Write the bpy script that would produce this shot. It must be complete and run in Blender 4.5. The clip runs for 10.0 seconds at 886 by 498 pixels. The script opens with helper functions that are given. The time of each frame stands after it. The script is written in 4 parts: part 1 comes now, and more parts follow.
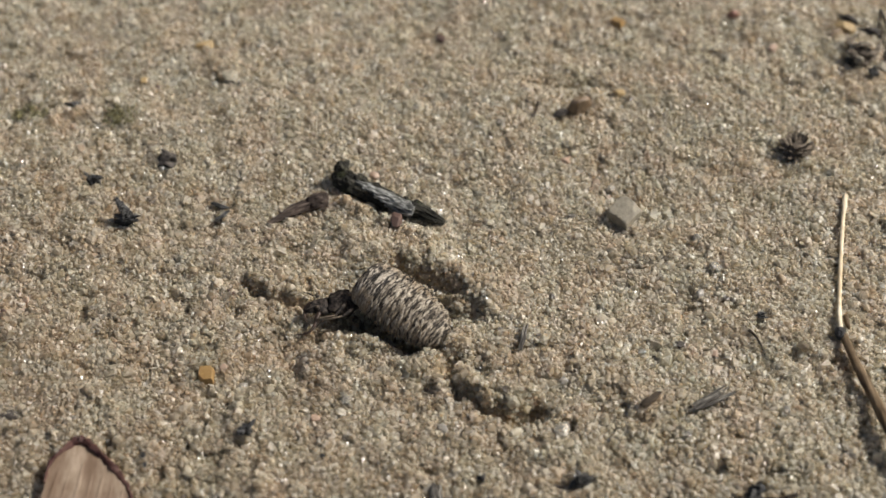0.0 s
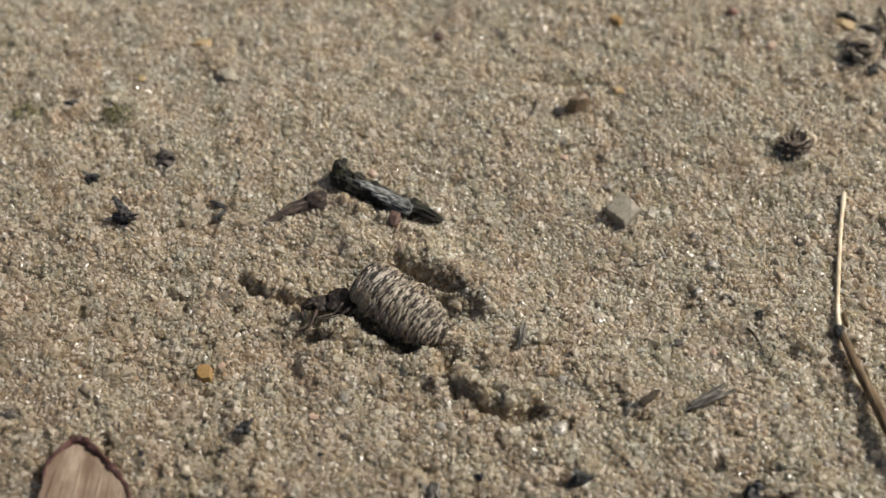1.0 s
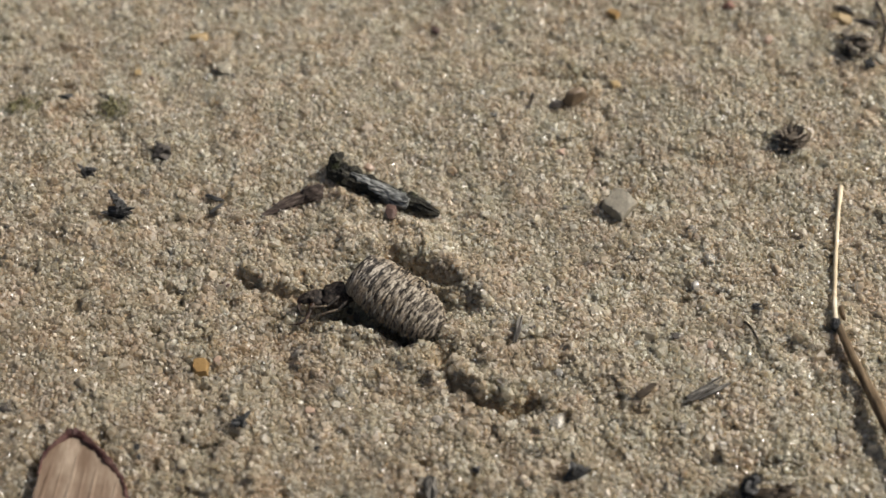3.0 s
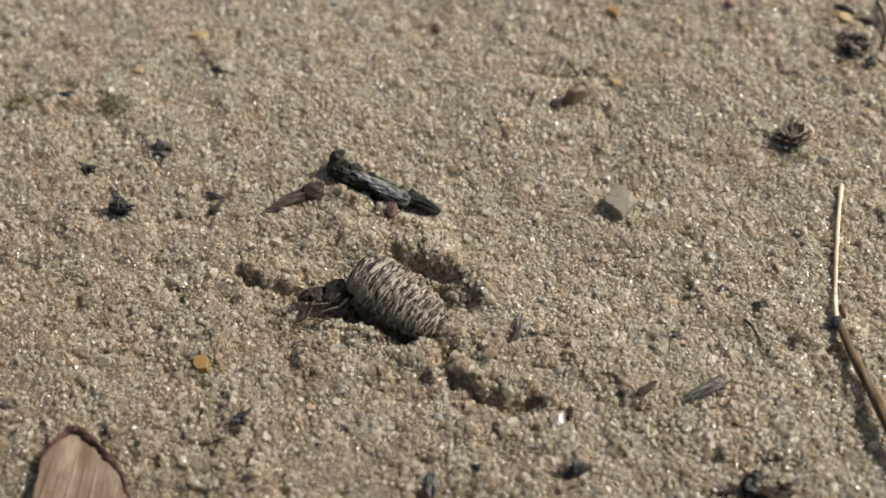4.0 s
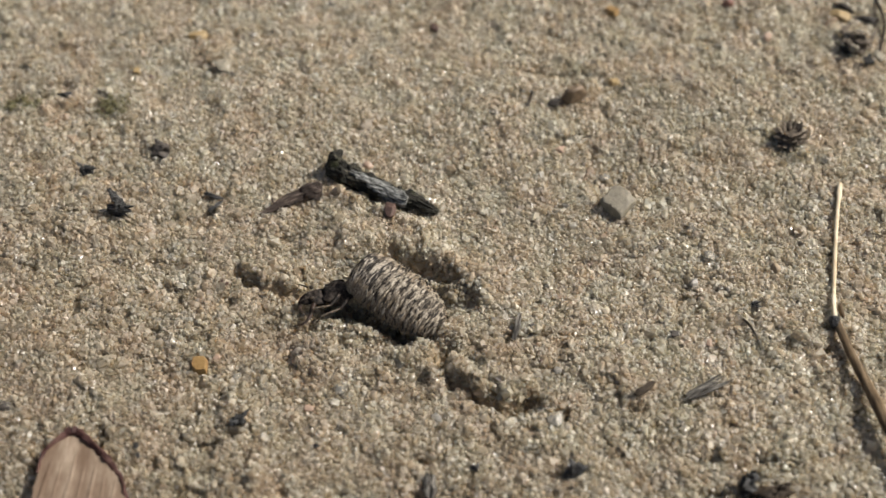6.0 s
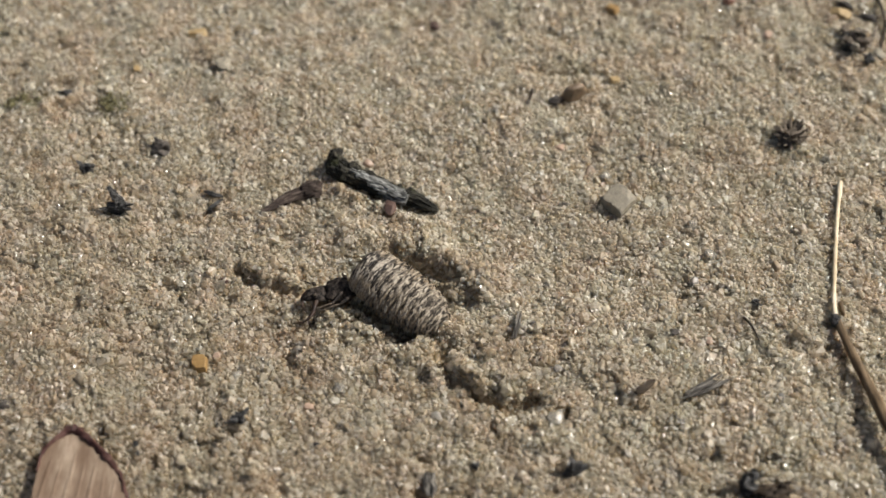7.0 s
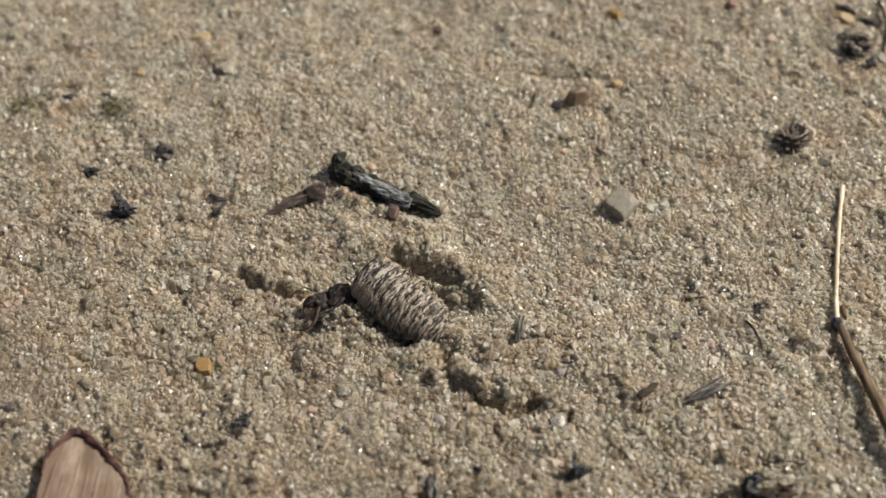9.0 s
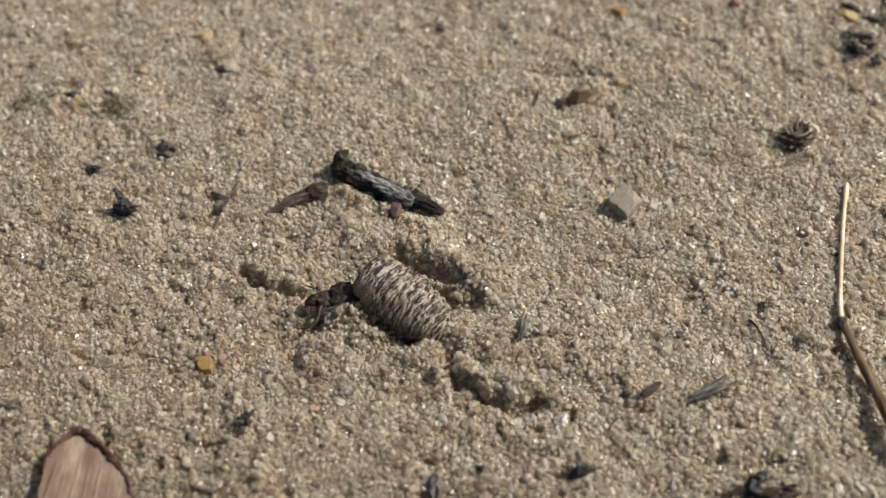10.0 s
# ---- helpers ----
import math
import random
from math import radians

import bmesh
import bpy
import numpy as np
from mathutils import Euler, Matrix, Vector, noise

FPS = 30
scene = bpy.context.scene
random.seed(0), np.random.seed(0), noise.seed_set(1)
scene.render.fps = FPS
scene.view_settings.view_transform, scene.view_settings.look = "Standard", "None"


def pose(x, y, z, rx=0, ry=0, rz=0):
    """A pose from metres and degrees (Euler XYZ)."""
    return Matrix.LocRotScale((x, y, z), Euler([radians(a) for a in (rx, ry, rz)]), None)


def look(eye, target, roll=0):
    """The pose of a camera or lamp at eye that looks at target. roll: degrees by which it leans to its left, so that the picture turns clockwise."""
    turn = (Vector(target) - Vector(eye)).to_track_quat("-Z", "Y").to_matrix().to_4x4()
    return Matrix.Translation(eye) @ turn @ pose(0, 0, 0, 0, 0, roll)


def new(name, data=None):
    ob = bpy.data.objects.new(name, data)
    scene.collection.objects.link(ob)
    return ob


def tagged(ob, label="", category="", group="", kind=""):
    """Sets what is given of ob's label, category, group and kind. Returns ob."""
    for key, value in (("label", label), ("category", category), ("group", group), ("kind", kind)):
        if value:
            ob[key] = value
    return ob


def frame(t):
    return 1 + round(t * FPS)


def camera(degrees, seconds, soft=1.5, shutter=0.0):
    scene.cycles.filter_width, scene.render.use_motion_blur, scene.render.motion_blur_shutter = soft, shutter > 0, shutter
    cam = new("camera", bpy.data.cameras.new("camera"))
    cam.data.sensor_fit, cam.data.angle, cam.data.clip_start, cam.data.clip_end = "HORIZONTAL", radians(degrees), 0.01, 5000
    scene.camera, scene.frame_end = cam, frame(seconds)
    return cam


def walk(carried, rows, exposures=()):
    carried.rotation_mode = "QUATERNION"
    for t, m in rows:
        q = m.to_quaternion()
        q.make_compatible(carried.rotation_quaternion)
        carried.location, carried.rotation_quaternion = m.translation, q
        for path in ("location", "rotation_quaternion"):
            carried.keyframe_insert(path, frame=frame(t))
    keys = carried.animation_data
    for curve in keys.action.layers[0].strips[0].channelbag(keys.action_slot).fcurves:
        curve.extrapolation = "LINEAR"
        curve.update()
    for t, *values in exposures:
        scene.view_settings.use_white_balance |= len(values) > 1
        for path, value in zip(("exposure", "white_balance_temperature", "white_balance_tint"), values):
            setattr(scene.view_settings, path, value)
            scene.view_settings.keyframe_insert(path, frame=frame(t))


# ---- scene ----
cam = camera(36.0, 10.0, soft=1.5)
MM = 0.001  # all plan numbers below are millimetres


def P(x, y, z, rx=0, ry=0, rz=0):
    return pose(x * MM, y * MM, z * MM, rx, ry, rz)


PATH = (
    (0, -0.129, -55.263, 66.096, 40.3603, 0.0337, 0.0668),
    (0.5, -0.020, -55.231, 66.086, 40.3203, 0.0825, 0.0659),
    (1, 0.050, -55.148, 66.147, 40.2103, 0.1151, 0.0397),
    (1.5, 0.099, -55.288, 66.040, 40.2083, 0.1050, -0.0060),
    (2, 0.084, -55.386, 65.787, 40.3023, 0.0520, -0.0342),
    (2.5, 0.138, -55.242, 65.900, 40.1279, 0.0688, -0.0546),
    (4, -0.013, -55.429, 65.748, 40.1537, -0.0468, -0.0132),
    (4.5, 0.033, -55.301, 65.824, 40.0360, 0.0006, -0.0262),
    (5, 0.001, -55.276, 65.873, 40.0005, 0.0020, -0.0022),
    (5.5, 0.176, -55.253, 65.894, 40.0247, 0.0667, -0.0678),
    (7, 0.231, -55.180, 65.857, 39.9133, 0.1001, -0.0415),
    (7.5, 0.269, -55.248, 65.724, 39.9906, 0.1187, -0.0147),
    (8, 0.242, -55.186, 65.835, 39.9073, 0.1487, -0.0332),
    (8.5, 0.064, -55.388, 66.032, 40.0063, 0.0642, 0.0017),
    (9, 0.202, -55.301, 66.126, 40.0120, 0.1851, 0.0344),
    (9.5, 0.019, -55.178, 65.959, 40.0183, 0.1086, 0.0531),
    (10, 0.216, -55.102, 65.896, 39.9387, 0.2351, 0.1560),
)
walk(cam, [(t, P(*row)) for t, *row in PATH], [(0, -0.1), (2.5, -0.1), (4, -0.06), (5.5, -0.03), (10, -0.03)])
# a close-up lens: only a shallow slice of the sand is sharp
cam.data.dof.use_dof = True
cam.data.dof.focus_distance = 0.0840
cam.data.dof.aperture_fstop = 38.0

# ---- light: a clear sky and the sun, high beyond the straw ----
SUN_AZ, SUN_EL = 14.0, 46.0  # degrees from +x towards +y, and above the ground
world = bpy.data.worlds.new("world")
scene.world = world
world.use_nodes = True
wn = world.node_tree.nodes
sky = wn.new("ShaderNodeTexSky")
sky.sky_type = "NISHITA"
sky.sun_disc = False
sky.air_density, sky.dust_density, sky.ozone_density = 0.9, 6.0, 0.3
sky.sun_elevation = radians(SUN_EL)
sky.sun_rotation = radians(90 - SUN_AZ)
wn["Background"].inputs["Strength"].default_value = 0.095
world.node_tree.links.new(sky.outputs["Color"], wn["Background"].inputs["Color"])
sun_data = bpy.data.lights.new("sun", "SUN")
sun_data.energy, sun_data.angle, sun_data.color = 5.0, radians(0.53), (1.0, 0.98, 0.95)
sun = new("sun", sun_data)
sun.matrix_world = look((0.2 * math.cos(radians(SUN_AZ)), 0.2 * math.sin(radians(SUN_AZ)), 0.2 * math.tan(radians(SUN_EL))), (0, 0, 0))


# ---- materials ----
class Nodes:
    """A short way to write a node material."""

    def __init__(self, name):
        self.mat = bpy.data.materials.new(name)
        self.mat.use_nodes = True
        self.tree = self.mat.node_tree
        self.bsdf = self.tree.nodes["Principled BSDF"]
        self.out = self.tree.nodes["Material Output"]

    def add(self, kind, **values):
        n = self.tree.nodes.new(kind)
        for key, v in values.items():
            n.inputs[key.replace("_", " ")].default_value = v
        return n

    def link(self, a, b):
        self.tree.links.new(a, b)

    def coords(self, scale):
        """Object space, in millimetres times scale."""
        tc = self.add("ShaderNodeTexCoord")
        mp = self.add("ShaderNodeMapping")
        mp.inputs["Scale"].default_value = [1000 * s for s in scale]
        self.link(tc.outputs["Object"], mp.inputs["Vector"])
        return mp.outputs["Vector"]

    def noise(self, vec, scale=1.0, detail=3.0, rough=0.6):
        n = self.add("ShaderNodeTexNoise", Scale=scale, Detail=detail, Roughness=rough)
        if vec is not None:
            self.link(vec, n.inputs["Vector"])
        return n.outputs["Fac"]

    def ramp(self, fac, stops, constant=False):
        n = self.add("ShaderNodeValToRGB")
        e = n.color_ramp.elements
        if constant:
            n.color_ramp.interpolation = "CONSTANT"
        while len(e) < len(stops):
            e.new(1.0)
        for el, (pos, col) in zip(e, stops):
            el.position = pos
            el.color = (*col, 1) if len(col) == 3 else col
        self.link(fac, n.inputs["Fac"])
        return n.outputs["Color"]

    def mix(self, fac, a, b, blend="MIX"):
        n = self.tree.nodes.new("ShaderNodeMix")
        n.data_type = "RGBA"
        n.blend_type = blend
        for sock, v in ((n.inputs[0], fac), (n.inputs[6], a), (n.inputs[7], b)):
            if isinstance(v, (int, float)):
                sock.default_value = v
            elif isinstance(v, tuple):
                sock.default_value = (*v, 1)
            else:
                self.link(v, sock)
        return n.outputs[2]

    def bump(self, height, distance_mm, strength=1.0):
        n = self.add("ShaderNodeBump", Strength=strength, Distance=distance_mm * MM)
        self.link(height, n.inputs["Height"])
        self.link(n.outputs["Normal"], self.bsdf.inputs["Normal"])

    def finish(self, color, roughness=0.6, specular=0.5):
        if isinstance(color, tuple):
            self.bsdf.inputs["Base Color"].default_value = (*color, 1)
        else:
            self.link(color, self.bsdf.inputs["Base Color"])
        self.bsdf.inputs["Roughness"].default_value = roughness
        self.bsdf.inputs["Specular IOR Level"].default_value = specular
        return self.mat


GRAIN_STOPS = ((0, (0.0446, 0.0376, 0.0302)), (0.019, (0.263, 0.209, 0.148)), (0.03, (0.515, 0.435, 0.322)), (0.09, (0.645, 0.568, 0.442)),
               (0.26, (0.702, 0.621, 0.494)), (0.5, (0.686, 0.612, 0.494)), (0.68, (0.73, 0.651, 0.518)), (0.86, (0.726, 0.664, 0.544)),
               (0.95, (0.584, 0.489, 0.359)), (0.968, (0.634, 0.504, 0.39)), (0.979, (0.769, 0.719, 0.613)), (0.993, (0.518, 0.478, 0.395)))


def grain_material(name):
    """Quartz grains: each one its own tint, glossy, letting light through; clear ones show what lies under them."""
    k = Nodes(name)
    geo = k.add("ShaderNodeNewGeometry")
    island = geo.outputs["Random Per Island"]
    col = k.ramp(island, GRAIN_STOPS, constant=True)
    tint = k.noise(k.coords((0.33, 0.33, 0.33)), 1.0, 3.0, 0.65)
    col = k.mix(1.0, col, k.ramp(tint, ((0.36, (0.895, 0.965, 0.97)), (0.5, (0.935, 0.97, 0.98)), (0.64, (0.965, 0.935, 0.92)))), "MULTIPLY")
    damp = k.noise(k.coords((0.75, 0.75, 0.75)), 1.0, 4.0, 0.7)
    col = k.mix(k.ramp(damp, ((0.46, (0, 0, 0)), (0.66, (0.75, 0.75, 0.75)))), col, k.mix(1.0, col, (0.60, 0.545, 0.465), "MULTIPLY"))
    # darker, redder sand on the side of the wood chip
    sep = k.add("ShaderNodeSeparateXYZ")
    k.link(k.coords((1, 1, 1)), sep.inputs[0])
    lean = k.add("ShaderNodeMath")
    lean.operation = "MULTIPLY_ADD"
    k.link(sep.outputs[0], lean.inputs[0])
    lean.inputs[1].default_value = 0.8
    k.link(sep.outputs[1], lean.inputs[2])
    span = k.add("ShaderNodeMapRange", From_Min=2.0, From_Max=-34.0)
    k.link(lean.outputs[0], span.inputs["Value"])
    col = k.mix(span.outputs[0], col, k.mix(1.0, col, (0.84, 0.79, 0.75), "MULTIPLY"))
    crumbs = k.noise(k.coords((0.6, 0.6, 0.6)), 1.0, 5.0, 0.7)
    col = k.mix(k.ramp(crumbs, ((0.62, (0, 0, 0)), (0.70, (0.8, 0.8, 0.8)))), col, k.mix(1.0, col, (0.44, 0.39, 0.27), "MULTIPLY"))
    fine = k.noise(k.coords((9, 9, 9)), 1.0, 2.0, 0.5)
    col = k.mix(0.2, col, k.ramp(fine, ((0.3, (0.45, 0.40, 0.33)), (0.7, (1.0, 1.0, 1.0)))), "MULTIPLY")
    k.finish(col, 0.2, 1.0)
    dice = k.add("ShaderNodeTexWhiteNoise")
    dice.noise_dimensions = "1D"
    k.link(island, dice.inputs["W"])
    k.link(k.ramp(dice.outputs["Value"], ((0.0, (0.13,) * 3), (0.5, (0.22,) * 3), (1.0, (0.42,) * 3))), k.bsdf.inputs["Roughness"])
    chips = k.add("ShaderNodeTexVoronoi", Scale=1.0)
    k.link(k.coords((6.5, 6.5, 6.5)), chips.inputs["Vector"])
    k.bump(chips.outputs["Distance"], 0.07, 0.9)
    k.bsdf.inputs["IOR"].default_value = 1.58
    k.bsdf.inputs["Subsurface Weight"].default_value = 0.9
    k.bsdf.inputs["Subsurface Scale"].default_value = 0.3 * MM
    k.bsdf.inputs["Subsurface Radius"].default_value = (1.0, 0.92, 0.82)
    tr = k.add("ShaderNodeBsdfTranslucent")
    k.link(k.mix(0.5, col, (0.96, 0.86, 0.68)), tr.inputs["Color"])
    milky = k.add("ShaderNodeMixShader", Fac=0.43)
    k.link(k.bsdf.outputs[0], milky.inputs[1])
    k.link(tr.outputs[0], milky.inputs[2])
    clear = k.add("ShaderNodeBsdfTransparent", Color=(0.97, 0.94, 0.88, 1))
    mx = k.add("ShaderNodeMixShader")
    k.link(k.ramp(dice.outputs["Color"], ((0.2, (0.05,) * 3), (0.8, (0.6,) * 3))), mx.inputs[0])
    k.link(milky.outputs[0], mx.inputs[1])
    k.link(clear.outputs[0], mx.inputs[2])
    k.link(mx.outputs[0], k.out.inputs["Surface"])
    return k.mat


def stone_material(name, dark, light, roughness=0.4, scale=1.5, clear=0.0):
    k = Nodes(name)
    k.bsdf.inputs["Transmission Weight"].default_value = clear
    n1 = k.noise(k.coords((scale,) * 3), 1.0, 5.0, 0.65)
    col = k.ramp(n1, ((0.3, dark), (0.7, light)))
    speck = k.noise(k.coords((6, 6, 6)), 1.0, 2.0)
    col = k.mix(k.ramp(speck, ((0.62, (0, 0, 0)), (0.75, (0.5, 0.5, 0.5)))), col, tuple(c * 0.4 for c in dark))
    k.finish(col, roughness)
    k.bump(k.noise(k.coords((7, 7, 7)), 1.0, 4.0), 0.06, 0.7)
    return k.mat


def fibre_material(name, dark, mid, light, along=0.35, across=5.0, roughness=0.6, relief=0.05):
    """Wood, bark and straw: streaks along the thing's own x."""
    k = Nodes(name)
    streak = k.noise(k.coords((along, across, across)), 1.0, 4.0, 0.65)
    col = k.ramp(streak, ((0.32, dark), (0.5, mid), (0.68, light)))
    blot = k.noise(k.coords((0.8, 0.8, 0.8)), 1.0, 3.0)
    col = k.mix(k.ramp(blot, ((0.45, (0, 0, 0)), (0.75, (0.55, 0.55, 0.55)))), col, dark)
    k.finish(col, roughness, 0.15)
    k.bump(streak, relief, 0.8)
    return k.mat


def ground_material():
    k = Nodes("packed sand")
    n1 = k.noise(k.coords((3, 3, 3)), 1.0, 5.0, 0.7)
    col = k.ramp(n1, ((0.3, (0.28, 0.21, 0.135)), (0.5, (0.45, 0.35, 0.235)), (0.7, (0.60, 0.485, 0.34))))
    broad = k.noise(k.coords((0.002, 0.002, 0.002)), 1.0, 5.0)
    col = k.mix(k.ramp(broad, ((0.4, (0, 0, 0)), (0.7, (0.5, 0.5, 0.5)))), col, (0.30, 0.25, 0.17))
    k.finish(col, 0.85, 0.3)
    k.bump(k.noise(k.coords((4, 4, 4)), 1.0, 3.0), 0.2, 0.8)
    return k.mat


def larva_material(name, pale, mid, dark, bias=0.0, ring=0.58, first=2.16, bar=False):
    """Mottled hide: dashes of cream and dark brown set crosswise, pale spots in rows, one to a body ring."""
    k = Nodes(name)

    def math_node(kind, a, b):
        n = k.tree.nodes.new("ShaderNodeMath")
        n.operation = kind
        for sock, v in zip(n.inputs, (a, b)):
            if isinstance(v, (int, float)):
                sock.default_value = v
            elif v is not None:
                k.link(v, sock)
        return n.outputs[0]

    tc = k.add("ShaderNodeTexCoord")
    xyz = k.add("ShaderNodeSeparateXYZ")
    k.link(tc.outputs["Object"], xyz.inputs[0])
    warp = math_node("MULTIPLY", math_node("SUBTRACT", k.noise(k.coords((1.5, 1.5, 1.5)), 1.0, 2.0), 0.5), 0.0005)
    cx = math_node("COSINE", math_node("MULTIPLY", math_node("ADD", math_node("SUBTRACT", xyz.outputs[0], first * MM), warp), 2 * math.pi / (ring * MM)), None)
    cy = math_node("COSINE", math_node("MULTIPLY", math_node("ADD", xyz.outputs[1], warp), 2 * math.pi / (1.25 * MM)), None)
    dash = k.noise(k.coords((9.0, 2.3, 2.3)), 1.0, 3.0, 0.55)
    value = math_node("ADD", dash, math_node("ADD", math_node("MULTIPLY", math_node("MULTIPLY", cx, cy), 0.06), math_node("MULTIPLY", cx, 0.045)))
    col = k.ramp(value, ((0.425 + bias, dark), (0.46 + bias, mid), (0.52 + bias, mid), (0.555 + bias, pale)))
    if bar:
        # one slanting pale mark across the back
        px, py = math_node("SUBTRACT", xyz.outputs[0], 1.86 * MM), math_node("ADD", xyz.outputs[1], 0.1 * MM)
        thin = math_node("ABSOLUTE", math_node("ADD", math_node("ADD", math_node("MULTIPLY", px, 0.97), math_node("MULTIPLY", py, -0.24)), math_node("MULTIPLY", warp, 1.6)), None)
        long = math_node("ABSOLUTE", math_node("ADD", math_node("MULTIPLY", px, 0.24), math_node("MULTIPLY", py, 0.97)), None)
        away = math_node("MAXIMUM", math_node("MULTIPLY", thin, 1 / (0.17 * MM)), math_node("MULTIPLY", long, 1 / (0.72 * MM)))
        col = k.mix(k.ramp(away, ((0.7, (0.85, 0.85, 0.85)), (1.0, (0, 0, 0)))), col, pale)
    side = math_node("ADD", math_node("ABSOLUTE", xyz.outputs[1], None), math_node("MULTIPLY", warp, 6.0))
    side = math_node("MULTIPLY", math_node("SUBTRACT", side, 0.8 * MM), 1 / (0.5 * MM))
    col = k.mix(k.ramp(side, ((0.0, (0, 0, 0)), (1.0, (0.65, 0.65, 0.65)))), col, (0.33, 0.265, 0.185))
    grime = k.noise(k.coords((16, 6, 6)), 1.0, 3.0)
    col = k.mix(0.75, col, k.ramp(grime, ((0.40, (0.25, 0.22, 0.18)), (0.55, (1, 1, 1)))), "MULTIPLY")
    k.finish(col, 0.7, 0.25)
    k.bump(k.noise(k.coords((18, 6, 6)), 1.0, 3.0), 0.04, 0.8)
    return k.mat


def wart_material(name):
    """Each wart its own shade, from cream to dark brown, grimy in its pores."""
    k = Nodes(name)
    geo = k.add("ShaderNodeNewGeometry")
    col = k.ramp(geo.outputs["Random Per Island"], ((0.0, (0.035, 0.029, 0.023)), (0.22, (0.13, 0.109, 0.083)), (0.48, (0.29, 0.253, 0.197)), (0.72, (0.44, 0.392, 0.312))), constant=True)
    grime = k.noise(k.coords((9, 6, 6)), 1.0, 3.0)
    col = k.mix(0.7, col, k.ramp(grime, ((0.40, (0.35, 0.31, 0.26)), (0.58, (1, 1, 1)))), "MULTIPLY")
    k.finish(col, 0.65, 0.25)
    k.bump(k.noise(k.coords((16, 8, 8)), 1.0, 3.0), 0.03, 0.8)
    return k.mat


def chitin_material(name, dark, light, roughness=0.35, size=2.5):
    k = Nodes(name)
    n1 = k.noise(k.coords((size, size, size)), 1.0, 4.0)
    k.finish(k.ramp(n1, ((0.4, dark), (0.68, light))), roughness, 0.15)
    k.bump(k.noise(k.coords((14, 14, 14)), 1.0, 2.0), 0.03, 0.7)
    return k.mat


M_GRAIN = grain_material("quartz sand grains")
M_GROUND = ground_material()
M_HIDE = larva_material("mottled larva hide", (0.40, 0.353, 0.276), (0.155, 0.13, 0.098), (0.026, 0.021, 0.016), 0.03, 0.575, 1.2)
M_THORAX = larva_material("streaked collar hide", (0.44, 0.39, 0.315), (0.12, 0.102, 0.082), (0.018, 0.015, 0.012), 0.045, 0.8, 1.85, True)
# near-black brown: the shade of pit and body is put into this colour
M_HEAD = chitin_material("brown head shell with shade", (0.004, 0.0032, 0.0026), (0.06, 0.047, 0.037), 0.65, 4.5)
M_WART = wart_material("cream and brown warts")
M_JAW = chitin_material("brown jaw", (0.012, 0.008, 0.006), (0.055, 0.034, 0.024), 0.35)
M_LEG = chitin_material("tan leg shell", (0.09, 0.07, 0.05), (0.27, 0.215, 0.155), 0.5)
M_BRISTLE = chitin_material("dark bristle", (0.02, 0.016, 0.012), (0.07, 0.055, 0.04), 0.5)
M_CHAR = fibre_material("charcoal", (0.010, 0.010, 0.010), (0.036, 0.035, 0.033), (0.15, 0.147, 0.14), 0.9, 5.0, 0.42, 0.2)
def scorched_material(name):
    """Charred wood, black with grey scuffs and a trace of green."""
    k = Nodes(name)
    streak = k.noise(k.coords((0.8, 3.5, 3.5)), 1.0, 5.0, 0.7)
    col = k.ramp(streak, ((0.35, (0.006, 0.006, 0.005)), (0.55, (0.026, 0.024, 0.017)), (0.68, (0.11, 0.10, 0.075)), (0.8, (0.30, 0.285, 0.235))))
    green = k.noise(k.coords((1.6, 1.6, 1.6)), 1.0, 3.0)
    col = k.mix(k.ramp(green, ((0.58, (0, 0, 0)), (0.68, (0.5, 0.5, 0.5)))), col, (0.045, 0.05, 0.018))
    k.finish(col, 0.7, 0.2)
    k.bump(k.noise(k.coords((3, 7, 7)), 1.0, 5.0, 0.7), 0.16, 0.9)
    return k.mat


M_TWIG = scorched_material("scorched wood")
M_ASH = fibre_material("weathered grey wood", (0.02, 0.02, 0.018), (0.14, 0.14, 0.127), (0.45, 0.45, 0.415), 1.6, 6.0, 0.75, 0.12)
M_ROOT = fibre_material("dry reddish root", (0.016, 0.012, 0.01), (0.055, 0.041, 0.033), (0.14, 0.11, 0.09), 0.9, 3.5, 0.85, 0.22)
M_STRAW = fibre_material("pale straw", (0.40, 0.30, 0.175), (0.60, 0.50, 0.34), (0.76, 0.68, 0.52), 0.12, 3.0, 0.4, 0.02)
M_STEM = fibre_material("brown dry stem", (0.04, 0.026, 0.015), (0.125, 0.085, 0.047), (0.26, 0.19, 0.115), 0.15, 3.5, 0.55, 0.05)
M_BARK = fibre_material("split wood chip", (0.11, 0.071, 0.045), (0.175, 0.125, 0.086), (0.30, 0.235, 0.17), 0.22, 1.0, 0.65, 0.06)
M_BARK_EDGE = fibre_material("red brown bark rim", (0.022, 0.01, 0.009), (0.058, 0.027, 0.023), (0.11, 0.058, 0.045), 0.5, 2.0, 0.6, 0.06)
M_CRUST = fibre_material("dark brown bark", (0.015, 0.0115, 0.008), (0.042, 0.031, 0.021), (0.1, 0.074, 0.05), 0.6, 3.0, 0.7, 0.08)
M_SPLINTER = fibre_material("grey brown splinter", (0.014, 0.012, 0.01), (0.065, 0.059, 0.05), (0.25, 0.23, 0.195), 0.5, 7.0, 0.7, 0.06)
M_MOSS = stone_material("dry moss", (0.065, 0.06, 0.025), (0.19, 0.17, 0.078), 0.9, 3.0)
M_SEED = stone_material("dark seed husk", (0.018, 0.015, 0.012), (0.085, 0.069, 0.053), 0.7, 2.0)
